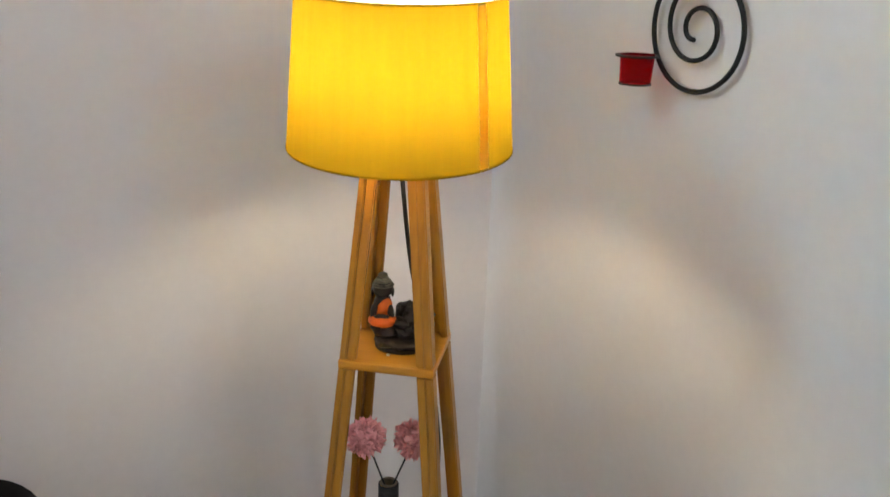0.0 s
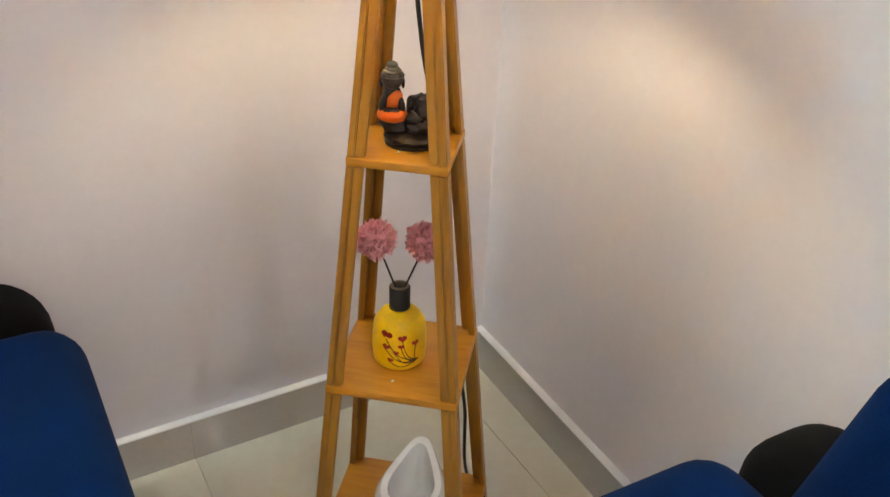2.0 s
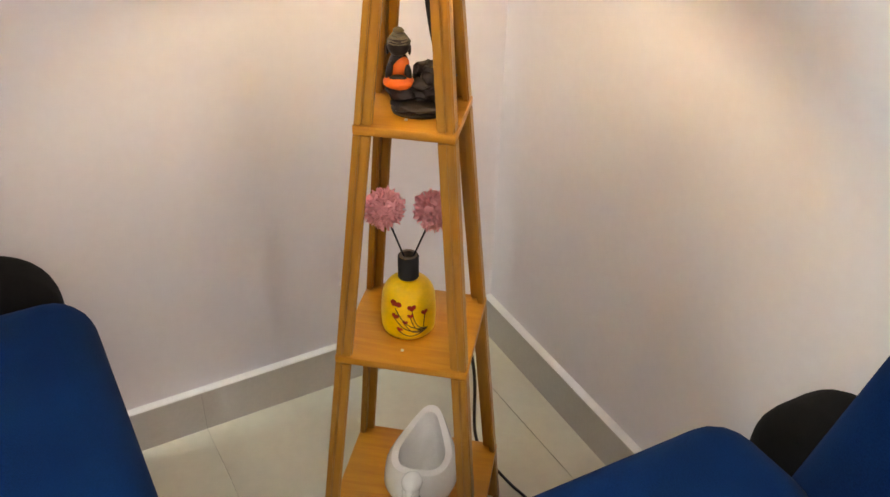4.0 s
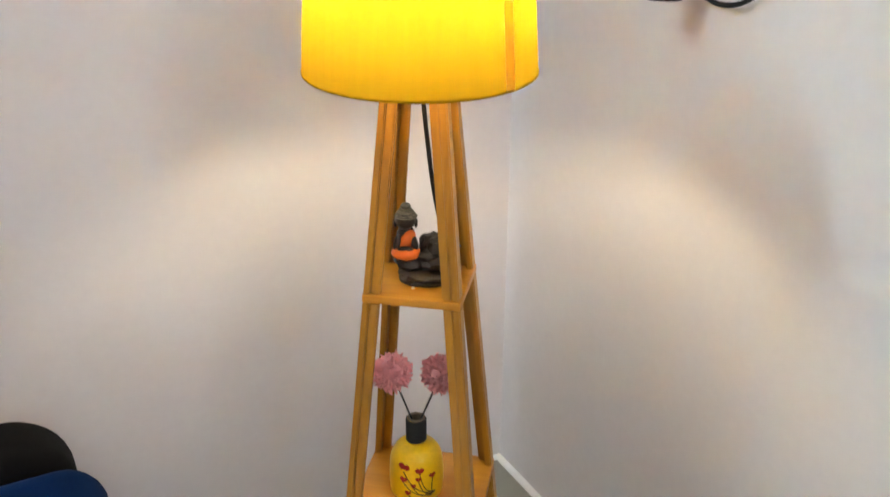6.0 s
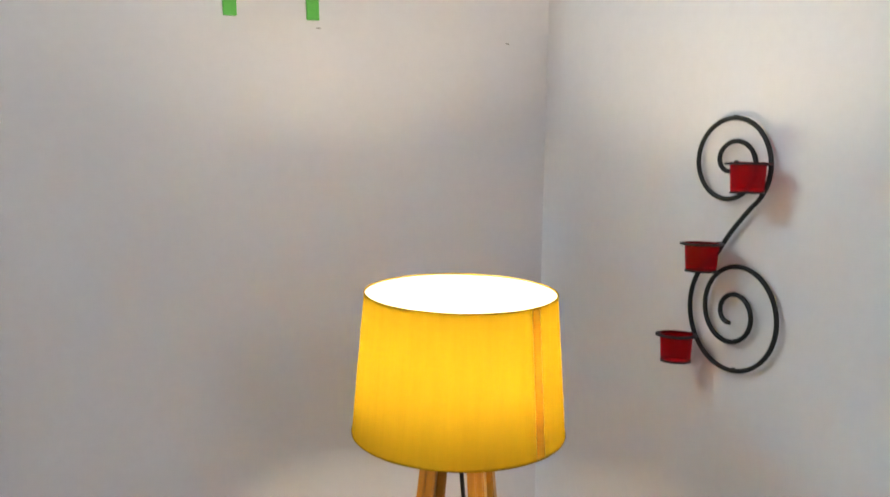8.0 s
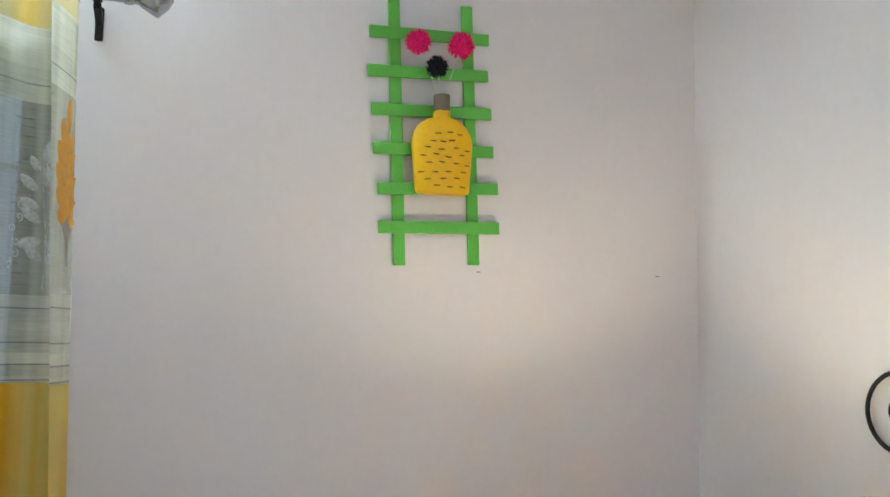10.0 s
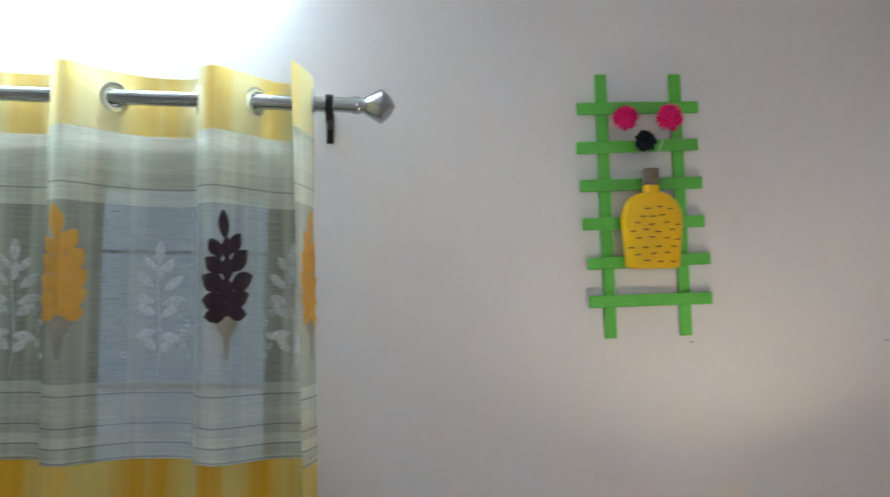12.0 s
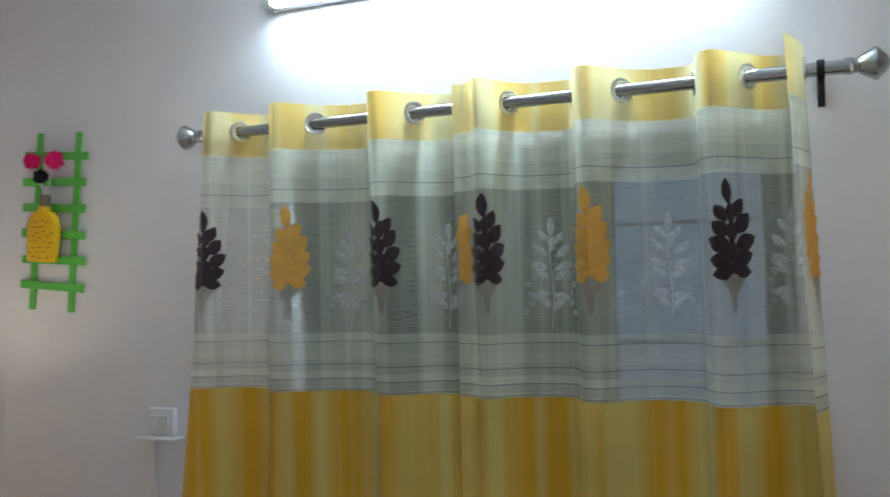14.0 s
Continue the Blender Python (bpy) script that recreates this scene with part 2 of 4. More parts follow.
ORANGE = material("orange_paint", (0.86, 0.15, 0.010), 0.5, spread=0.12, scale=40)
VELVET = material("blue_velvet", (0.0003, 0.0145, 0.064), 0.9, spread=0.35, scale=5, fine=500, bump=0.25, depth=0.001, sheen=0.02, spec=0.03)
SHELL = material("black_fabric", (0.004, 0.0035, 0.0035), 0.9, spread=0.2, fine=500, bump=0.3, spec=0.15)
SATIN = streaked("yellow_satin", (0.92, 0.75, 0.25), (0.90, 0.53, 0.025))
HEADER = streaked("yellow_header_satin", (0.90, 0.82, 0.54), (0.89, 0.68, 0.25))
SHEER = sheer("sheer_gauze")
PLUM = material("plum_velvet_applique", (0.026, 0.009, 0.018), 0.85, spread=0.7, scale=90, fine=400, bump=0.4, sheen=0.25)
OCHRE = material("ochre_applique", (0.66, 0.35, 0.06), 0.8, spread=0.12, scale=50, fine=400, bump=0.3)
TAUPE = material("taupe_applique", (0.30, 0.28, 0.235), 0.85, spread=0.15, scale=50, fine=400)
IVORY = gauze_white("white_embroidery", (0.80, 0.82, 0.84), 0.55)
SOCKET = material("socket_plastic", (0.66, 0.63, 0.64), 0.4, spread=0.03)
MESH = material("insect_mesh", (0.13, 0.16, 0.15), 0.6, spread=0.1, fine=600)
FRAME = material("window_frame_paint", (0.14, 0.16, 0.155), 0.4, spread=0.05)
GLASS = clear_glass("window_glass", (0.9, 0.95, 0.95), 0.0)
SWITCH = material("white_plastic", (0.70, 0.70, 0.68), 0.35, spread=0.03)
DUSK = glow("dusk_backdrop", (0.28, 0.36, 0.48), 0.20)
DIRT = material("dust_mark", (0.30, 0.26, 0.24), 0.9)


# ---- building helpers ----
def mesh_of(bm, name, *mats):
    me = bpy.data.meshes.new(name)
    bmesh.ops.recalc_face_normals(bm, faces=bm.faces)
    bm.to_mesh(me)
    bm.free()
    for m in mats:
        me.materials.append(m)
    return me


def smooth(ob, angle=40):
    ob.data.shade_smooth()
    ob.data.set_sharp_from_angle(angle=radians(angle))
    return ob


def part(name, bm, mat, parent=None, label=""):
    mats = mat if isinstance(mat, (list, tuple)) else (mat,)
    ob = smooth(new(name, mesh_of(bm, name, *mats)))
    if parent:
        ob.parent = parent
    if label:
        ob["label"] = label
    return ob


def thing(name, m, label, category, group="", kind=""):
    ob = new(name)
    ob.matrix_basis = m
    ob.empty_display_size = 0.05
    return tagged(ob, label, category, group, kind)


def box(bm, x0, x1, y0, y1, z0, z1, bevel=0.0, segs=2, m=None, mat=0):
    """A box, bevelled, added to bm."""
    t = bmesh.new()
    bmesh.ops.create_cube(t, size=1, matrix=Matrix.Translation(((x0 + x1) / 2, (y0 + y1) / 2, (z0 + z1) / 2))
                          @ Matrix.Diagonal((x1 - x0, y1 - y0, z1 - z0, 1)))
    if bevel:
        bmesh.ops.bevel(t, geom=t.edges[:], offset=bevel, segments=segs, affect="EDGES", profile=0.5)
    return merge(bm, t, m, mat)


def merge(bm, t, m=None, mat=0):
    if m is not None:
        bmesh.ops.transform(t, matrix=m, verts=t.verts)
    for f in t.faces:
        f.material_index = mat
    me = bpy.data.meshes.new("tmp")
    t.to_mesh(me)
    t.free()
    bm.from_mesh(me)
    bpy.data.meshes.remove(me)
    return bm


def lathe(bm, profile, segs=40, m=None, mat=0, closed=False):
    """Turn (r, z) pairs about z."""
    t = bmesh.new()
    rings = []
    for r, z in profile:
        if r < 1e-6:
            rings.append([t.verts.new((0, 0, z))])
        else:
            rings.append([t.verts.new((r * math.cos(a), r * math.sin(a), z)) for a in (2 * math.pi * k / segs for k in range(segs))])
    pairs = list(zip(rings, rings[1:])) + ([(rings[-1], rings[0])] if closed else [])
    for a, b in pairs:
        for k in range(segs):
            q = [a[k % len(a)], a[(k + 1) % len(a)], b[(k + 1) % len(b)], b[k % len(b)]]
            q = list(dict.fromkeys(q))
            if len(q) > 2:
                t.faces.new(q)
    return merge(bm, t, m, mat)


def rod(bm, a, b, r, segs=12, r2=None, mat=0):
    a, b = Vector(a), Vector(b)
    t = bmesh.new()
    bmesh.ops.create_cone(t, cap_ends=True, segments=segs, radius1=r, radius2=r if r2 is None else r2, depth=(b - a).length)
    return merge(bm, t, Matrix.Translation((a + b) / 2) @ (b - a).to_track_quat("Z", "Y").to_matrix().to_4x4(), mat)


def tube_along(bm, pts, r, segs=10, mat=0):
    """A round bar through points, capped."""
    t = bmesh.new()
    pts = [Vector(p) for p in pts]
    rings, up = [], None
    for k, p in enumerate(pts):
        d = (pts[min(k + 1, len(pts) - 1)] - pts[max(k - 1, 0)]).normalized()
        if up is None:
            up = d.orthogonal().normalized()
        up = (up - d * up.dot(d)).normalized()
        side = d.cross(up)
        rings.append([t.verts.new(p + r * (math.cos(a) * up + math.sin(a) * side)) for a in (2 * math.pi * j / segs for j in range(segs))])
    for a, b in zip(rings, rings[1:]):
        for j in range(segs):
            t.faces.new((a[j], a[(j + 1) % segs], b[(j + 1) % segs], b[j]))
    t.faces.new(rings[0][::-1])
    t.faces.new(rings[-1])
    return merge(bm, t, None, mat)


def spline(keys, n):
    """Points on a Catmull-Rom curve through a few keys."""
    keys = [Vector(k) for k in keys]
    keys = [2 * keys[0] - keys[1]] + keys + [2 * keys[-1] - keys[-2]]
    out = []
    for a, b, c, d in zip(keys, keys[1:], keys[2:], keys[3:]):
        for k in range(n):
            t = k / n
            out.append(0.5 * (2 * b + (c - a) * t + (2 * a - 5 * b + 4 * c - d) * t * t + (3 * b - a - 3 * c + d) * t ** 3))
    return out + [keys[-2]]


def blob(bm, m, segs=20, rough=0.0, mat=0, seed=0):
    t = bmesh.new()
    bmesh.ops.create_uvsphere(t, u_segments=segs, v_segments=segs // 2 + 2, radius=1)
    if rough:
        for v in t.verts:
            v.co *= 1 + rough * noise.noise(v.co * 2.3 + Vector((seed, seed * 1.7, 0)))
    return merge(bm, t, m, mat)


def at(x, y, z, sx=1, sy=None, sz=None, rz=0, rx=0, ry=0):
    return pose(x, y, z, rx, ry, rz) @ Matrix.Diagonal((sx, sx if sy is None else sy, sx if sz is None else sz, 1))


def structure(name, bm, mat, label, category):
    return tagged(part(name, bm, mat), label, category, kind="structure")


# ---- room shell ----
WIN_X, WIN_Z = (-2.46, -1.275), (0.92, 2.115)
T = 0.2
FLOOR = -0.011
EAST_LEAN = -1.6                                  # degrees by which the east wall is out of square
EAST = Matrix.Rotation(radians(EAST_LEAN), 4, "Z")
bm = bmesh.new()
box(bm, ROOM_X - T, WIN_X[0], 0, T, FLOOR, ROOM_Z)
box(bm, WIN_X[1], T, 0, T, FLOOR, ROOM_Z)
box(bm, WIN_X[0], WIN_X[1], 0, T, FLOOR, WIN_Z[0])
box(bm, WIN_X[0], WIN_X[1], 0, T, WIN_Z[1], ROOM_Z)
bmesh.ops.remove_doubles(bm, verts=bm.verts, dist=1e-5)
structure("wall_north", bm, WALL, "pale lilac-white painted wall with a curtained window", "wall")
bm = bmesh.new()
structure("wall_east", box(bm, 0, T, ROOM_Y - 0.05, 0, FLOOR, ROOM_Z, m=EAST), WALL, "pale lilac-white painted wall beside the floor lamp", "wall")
bm = bmesh.new()
structure("wall_west", box(bm, ROOM_X - T, ROOM_X, ROOM_Y, 0, FLOOR, ROOM_Z), WALL, "plain pale painted wall", "wall")
bm = bmesh.new()
structure("wall_south", box(bm, ROOM_X - T, T, ROOM_Y - T, ROOM_Y, FLOOR, ROOM_Z), WALL, "plain pale painted wall", "wall")
bm = bmesh.new()
structure("ceiling", box(bm, ROOM_X - T, T, ROOM_Y - T, T, ROOM_Z, ROOM_Z + 0.15), CEIL, "plain white painted ceiling", "ceiling")
bm = bmesh.new()
floor = structure("floor", box(bm, ROOM_X - T, T, ROOM_Y - T, T, -0.15, FLOOR - 0.003), GROUT, "glossy cream tiled floor with thin grey joints", "floor")

SKIRT_H, SKIRT_D = 0.0900, 0.020
for name, box_at in (("baseboard_north", (ROOM_X + SKIRT_D, -SKIRT_D, -SKIRT_D, 0)), ("baseboard_east", (-SKIRT_D, 0, ROOM_Y, 0))):
    bm = bmesh.new()
    x0, x1, y0, y1 = box_at
    if name == "baseboard_north":
        for a, b in ((x0, -2.5352), (-2.5348, -1.9292), (-1.9288, -1.3232), (-1.3228, -0.7202), (-0.7198, x1)):
            box(bm, a, b, y0, y1, FLOOR, SKIRT_H - 0.002)
    else:
        for a, b in ((y0, -2.4304), (-2.4296, -1.8244), (-1.8236, -1.2184), (-1.2176, y1)):
            box(bm, x0, x1, a, b, FLOOR, SKIRT_H - 0.002, m=EAST)
    skirt = structure(name, bm, SKIRT, "glossy grey tile skirting with a white top ledge", "baseboard")
    bm = bmesh.new()
    part("ledge", box(bm, x0 + (0 if name == "baseboard_north" else 0.0006), x1, y0 + 0.0006, y1, SKIRT_H - 0.0019, SKIRT_H, 0.0006, 1, m=None if name == "baseboard_north" else EAST), LEDGE, skirt, "paler top ledge")

# ---- window behind the curtain ----
window = tagged(new("window_1"), "grey-framed sliding window with glass panes behind a sheer curtain", "window", kind="structure")
bm = bmesh.new()
fw = 0.035
box(bm, WIN_X[0], WIN_X[1], 0.06, 0.12, WIN_Z[1] - fw, WIN_Z[1], 0.003)
box(bm, WIN_X[0], WIN_X[1], 0.06, 0.12, WIN_Z[0], WIN_Z[0] + fw, 0.003)
box(bm, WIN_X[0], WIN_X[0] + fw, 0.06, 0.12, WIN_Z[0] + fw, WIN_Z[1] - fw, 0.003)
box(bm, WIN_X[1] - fw, WIN_X[1], 0.06, 0.12, WIN_Z[0] + fw, WIN_Z[1] - fw, 0.003)
part("window_frame", bm, FRAME, window)
bm = bmesh.new()
part("window_sill", box(bm, WIN_X[0] - 0.02, WIN_X[1] + 0.02, -0.02, 0.06, WIN_Z[0] - 0.025, WIN_Z[0] - 0.001, 0.004), LEDGE, window)
mids = [WIN_X[0] + fw + k * (WIN_X[1] - WIN_X[0] - 2 * fw) / 3 for k in range(4)]
for k in range(3):
    a, b = mids[k], mids[k + 1]
    y = 0.082 + 0.012 * (k % 2)
    bm = bmesh.new()
    z0, z1 = WIN_Z[0] + fw, WIN_Z[1] - fw
    for e in ((a, b, z1 - 0.03, z1), (a, b, z0, z0 + 0.03), (a, a + 0.028, z0 + 0.03, z1 - 0.03), (b - 0.028, b, z0 + 0.03, z1 - 0.03)):
        box(bm, e[0], e[1], y - 0.01, y + 0.01, e[2], e[3], 0.002, 1)
    sash = part("sash", bm, FRAME, window)
    bm = bmesh.new()
    pane = part("pane", box(bm, a + 0.026, b - 0.026, y - 0.002, y + 0.002, z0 + 0.028, z1 - 0.028), GLASS if k == 2 else MESH, sash, "clear glass pane" if k == 2 else "grey-green insect mesh pane")
    pane.visible_shadow = False
for k in range(4):
    bm = bmesh.new()
    z = WIN_Z[0] + 0.20 + k * 0.27
    part("grille_bar", box(bm, WIN_X[0], WIN_X[1], 0.15, 0.160, z, z + 0.007, 0.002, 1), STEEL, window)
bm = bmesh.new()
tagged(part("backdrop", box(bm, WIN_X[0] - 1.5, WIN_X[1] + 1.5, 1.2, 1.22, -0.2, 3.4), DUSK), "dim blue-grey evening outside the window", "backdrop", kind="structure")

# ---- tube lights ----
def tube_light(m, label, lit):
    tl = thing("tube_light", m, label, "light", "tube lights")
    half = (TUBE_X[1] - TUBE_X[0]) / 2
    bm = bmesh.new()
    part("batten", box(bm, -half, half, -0.032, -0.001, -0.018, 0.022, 0.004), SWITCH, tl)
    bm = bmesh.new()
    part("tube", rod(bm, (-half + 0.03, -0.050, 0), (half - 0.03, -0.050, 0), 0.014, 20), lit, tl, "glowing cool white tube")
    for s in (-1, 1):
        bm = bmesh.new()
        part("end_cap", box(bm, s * half - 0.015 * (1 + s), s * half + 0.015 * (1 - s), -0.068, -0.033, -0.02, 0.024, 0.004), SWITCH, tl)


tube_light(pose((TUBE_X[0] + TUBE_X[1]) / 2, 0, TUBE_Z), "lit white tube light on a batten above the curtain rod", TUBE)
tube_light(pose(-0.084, -3.02, 2.34, 0, 0, -90 + EAST_LEAN), "lit white tube light high on the plain side wall", TUBE_SIDE)


# ---- floor lamp with shelves ----
S1, S2, S3 = 0.853, 0.494, 0.135        # top faces of the shelves
SHELF_T = 0.013


def half_at(z):
    return 0.0662 + (0.853 - z) * 0.0873


def leg_section(parent, sx, sy, z0, z1):
    """One corner upright between two shelves: two boards meeting in an L, splayed with the taper."""
    bm = bmesh.new()
    w, t = 0.0245, 0.0100
    h0, h1 = half_at(z0), half_at(z1)
    for a0, a1, b0, b1 in ((0.0, t, 0.0, w), (t + 0.0004, w - 0.001, 0.0010, t)):
        q = bmesh.new()
        vs = []
        for z, h in ((z0, h0), (z1, h1)):
            for u, v in ((a0, b0), (a1, b0), (a1, b1), (a0, b1)):
                vs.append(q.verts.new((sx * (h - v), sy * (h - u), z)))
        for f in ((0, 1, 2, 3), (7, 6, 5, 4), (0, 4, 5, 1), (1, 5, 6, 2), (2, 6, 7, 3), (3, 7, 4, 0)):
            q.faces.new([vs[k] for k in f])
        bmesh.ops.recalc_face_normals(q, faces=q.faces)
        bmesh.ops.bevel(q, geom=q.edges[:], offset=0.0018, segments=2, affect="EDGES")
        merge(bm, q)
    return part("leg", bm, PINE, parent)


def floor_lamp(x, y, rz):
    lamp = thing("floor_lamp", pose(x, y, 0, 0, 0, rz), "lit wooden shelf floor lamp with a yellow fabric shade", "floor lamp", "floor lamps")
    levels = [(FLOOR, S3 - SHELF_T), (S3, S2 - SHELF_T), (S2, S1 - SHELF_T), (S1, 1.165)]
    for z0, z1 in levels:
        for sx, sy in ((-1, -1), (1, -1), (1, 1), (-1, 1)):
            leg_section(lamp, sx, sy, z0, z1)
    for z in (S1, S2, S3):
        h = half_at(z) + 0.0015
        bm = bmesh.new()
        shelf = part("shelf", box(bm, -h, h, -h, h, z - SHELF_T, z, 0.0022), PINE_FLAT, lamp)
        # white colour stands in for the glint on the steel head
        bm = bmesh.new()
        part("screw", rod(bm, (-h + 0.033, 0.004, z - 0.001), (-h + 0.033, 0.004, z + 0.0012), 0.0024, 12), SWITCH, shelf, "small steel screw head, white for its glint")
    # unseen plate, widened past the legs to block light straight down
    h = half_at(1.165)
    bm = bmesh.new()
    part("top_plate", box(bm, -h - 0.012, h + 0.012, -h - 0.012, h + 0.012, 1.165, 1.178, 0.002), PINE_FLAT, lamp)
    bm = bmesh.new()
    part("socket", lathe(bm, [(0, 1.178), (0.017, 1.178), (0.017, 1.204), (0.015, 1.207), (0, 1.207)], 20), BLACK, lamp)
    # unseen base, flared wider than the bulb to cut its downward light
    bm = bmesh.new()
    part("bulb_base", lathe(bm, [(0, 1.207), (0.0135, 1.207), (0.0240, 1.213), (0.0320, 1.2195), (0, 1.2198)], 24), SWITCH, lamp, "white plastic base of the bulb")
    bm = bmesh.new()
    part("bulb", lathe(bm, [(0, 1.2200), (0.0250, 1.2200), (0.0265, 1.2250), (0.0270, 1.2500), (0.0262, 1.2650), (0.0220, 1.2770), (0.0120, 1.2845), (0, 1.2860)], 24), BULB, lamp, "lit warm white bulb")
    r0, z0, r1, z1 = 0.1510, 1.1455, 0.1345, 1.344
    bm = bmesh.new()
    e = 0.0009
    prof = [(r0, z0)] + [(r0 + (r1 - r0) * k / 8, z0 + (z1 - z0) * k / 8) for k in range(1, 9)]
    lathe(bm, prof, 96)
    lathe(bm, [(r - e, z) for r, z in prof], 96, None, 1)
    shade = part("shade", bm, (SHADE, SHADE_INSIDE), lamp, "glowing yellow slubbed silk drum shade")
    for name, r, z in (("rim", r1, z1), ("rim", r0, z0)):
        bm = bmesh.new()
        lathe(bm, [(r + 0.0008, z - 0.0012), (r + 0.0008, z + 0.0008), (r - 0.0016, z + 0.0008), (r - 0.0016, z - 0.0012)], 96, closed=True)
        part(name, bm, SHADE, shade)
    # overlapped seam of the cloth
    for ang, wide in ((-73.5 - rz, 6.0),):
        bm = bmesh.new()
        rows = []
        for k in range(9):
            r, z = r0 + (r1 - r0) * k / 8 + 0.0012, z0 + 0.002 + (z1 - z0 - 0.004) * k / 8
            rows.append([bm.verts.new((r * math.cos(radians(ang + wide * (j / 4 - 0.5))), r * math.sin(radians(ang + wide * (j / 4 - 0.5))), z)) for j in range(5)])
        for a, b in zip(rows, rows[1:]):
            for j in range(4):
                bm.faces.new((a[j], a[j + 1], b[j + 1], b[j]))
        bmesh.ops.solidify(bm, geom=bm.faces[:], thickness=0.0006)
        part("seam", bm, SHADE_SEAM, shade, "darker upright overlap of the cloth")
    # the shade sits crooked, dipping towards the room
    across = Vector((math.cos(radians(-30 - rz)), math.sin(radians(-30 - rz)), 0))
    shade.matrix_basis = Matrix.Translation((0, 0, 1.244)) @ Matrix.Rotation(radians(4.2), 4, across) @ Matrix.Translation((0, 0, -1.244))
    for k in range(3):
        a = radians(90 + 120 * k)
        bm = bmesh.new()
        part("spoke", rod(bm, (0.02 * math.cos(a), 0.02 * math.sin(a), 1.203), (0.138 * math.cos(a), 0.138 * math.sin(a), 1.203), 0.0014, 8), CHROME, lamp)
    turn = Matrix.Rotation(radians(-rz), 3, "Z")
    keys = [(0, 0, 1.168), (0.001, -0.005, 1.09), (0.003, -0.018, 0.978), (0.030, -0.030, 0.895), (half_at(0.86) + 0.008, -0.034, 0.862)]
    back = [(half_at(z) + 0.008, y, z) for y, z in ((-0.040, 0.76), (-0.050, 0.64), (-0.046, 0.52), (-0.064, 0.42), (-0.082, 0.30), (-0.086, 0.16))]
    lie = [turn @ (Vector(p) - Vector((LAMP[0], LAMP[1], 0))) for p in ((-0.262, -0.395, 0.03), (-0.240, -0.424, FLOOR + 0.005), (-0.232, -0.486, FLOOR + 0.0045), (-0.20, -0.60, FLOOR + 0.0045), (-0.05, -0.74, FLOOR + 0.0045))]
    back += lie
    bm = bmesh.new()
    tube_along(bm, spline(keys + back, 8), 0.0031, 8)
    part("cable", bm, BLACK, lamp, "thin black power cable")
    return lamp


lamp = floor_lamp(LAMP[0], LAMP[1], 49.7)
copy_thing(lamp, pose(ROOM_X - LAMP[0], LAMP[1], 0, 0, 0, 40.3))


# ---- what stands on the shelves ----
def toward(right, back, z):
    """A place near the lamp's axis: metres to the viewer's right and away from the viewer."""
    a = radians(-31)
    return (LAMP[0] + right * math.cos(a) - back * math.sin(a), LAMP[1] + right * math.sin(a) + back * math.cos(a), z)


def statue():
    bm = bmesh.new()
    # rocky base and stepped ledges
    lathe(bm, [(0, 0), (0.037, 0), (0.038, 0.004), (0.033, 0.008), (0, 0.010)], 28, at(0.012, 0, 0, 1.05, 0.85, 1))
    blob(bm, at(0.012, 0, 0.011, 0.040, 0.033, 0.0095), 26, 0.22, 0, 21)
    for x, y, z, sx, sy, sz, k in ((-0.010, 0.002, 0.026, .024, .022, .014, 1), (0.018, 0.004, 0.024, .027, .024, .014, 2), (0.030, 0.006, 0.038, .020, .018, .020, 3),
                                   (0.020, 0.014, 0.046, .017, .013, .017, 4), (0.034, 0.008, 0.054, .020, .014, .012, 5), (0.012, -0.006, 0.038, .016, .012, .008, 6),
                                   (0.026, -0.014, 0.030, .014, .010, .008, 7), (0.014, 0.018, 0.044, .014, .012, .016, 11), (0.040, 0.008, 0.042, .017, .014, .018, 12), (0.044, 0.002, 0.030, .014, .015, .020, 13)):
        blob(bm, at(x, y, z, sx, sy, sz), 14, 0.45, 0, k)
    # seated figure: lap, body, sash, head and topknot
    fx = -0.017
    blob(bm, at(fx, -0.006, 0.042, 0.0205, 0.018, 0.0105), 18, 0.1, 2, 8)
    blob(bm, at(fx, 0.001, 0.060, 0.0138, 0.011, 0.021), 18, 0, 0)
    blob(bm, at(fx + 0.0025, -0.0050, 0.061, 0.0100, 0.0082, 0.0150, ry=34), 18, 0, 2)
    blob(bm, at(fx - 0.0115, -0.007, 0.056, 0.0052, 0.0060, 0.0135, ry=12), 12, 0, 0)
    blob(bm, at(fx + 0.0120, -0.007, 0.056, 0.0052, 0.0060, 0.0135, ry=-12), 12, 0, 0)
    blob(bm, at(fx, -0.014, 0.0495, 0.0115, 0.005, 0.0042), 12, 0, 0)
    blob(bm, at(fx, -0.001, 0.0885, 0.0146, 0.0138, 0.0145), 20, 0, 0)
    for s in (-1, 1):
        blob(bm, at(fx + s * 0.0142, 0, 0.083, 0.0024, 0.0036, 0.0078), 8, 0, 0)
    for k in range(5):
        q = 0.0156 - 0.0009 * k - 0.00036 * k * k
        blob(bm, at(fx, 0.001, 0.0925 + 0.0031 * k, q, q * 1.02, 0.0030), 18, 0.12, 1, k)
    blob(bm, at(fx, 0.001, 0.1070, 0.0074, 0.0072, 0.0044), 12, 0, 1)
    ob = part("statue", bm, (STATUE, STATUE_HAIR, ORANGE))
    ob.matrix_basis = pose(*toward(-0.004, 0.0, S1), 0, 0, -31)
    return tagged(ob, "small dark seated resin statue in an orange robe", "statue")


statue()


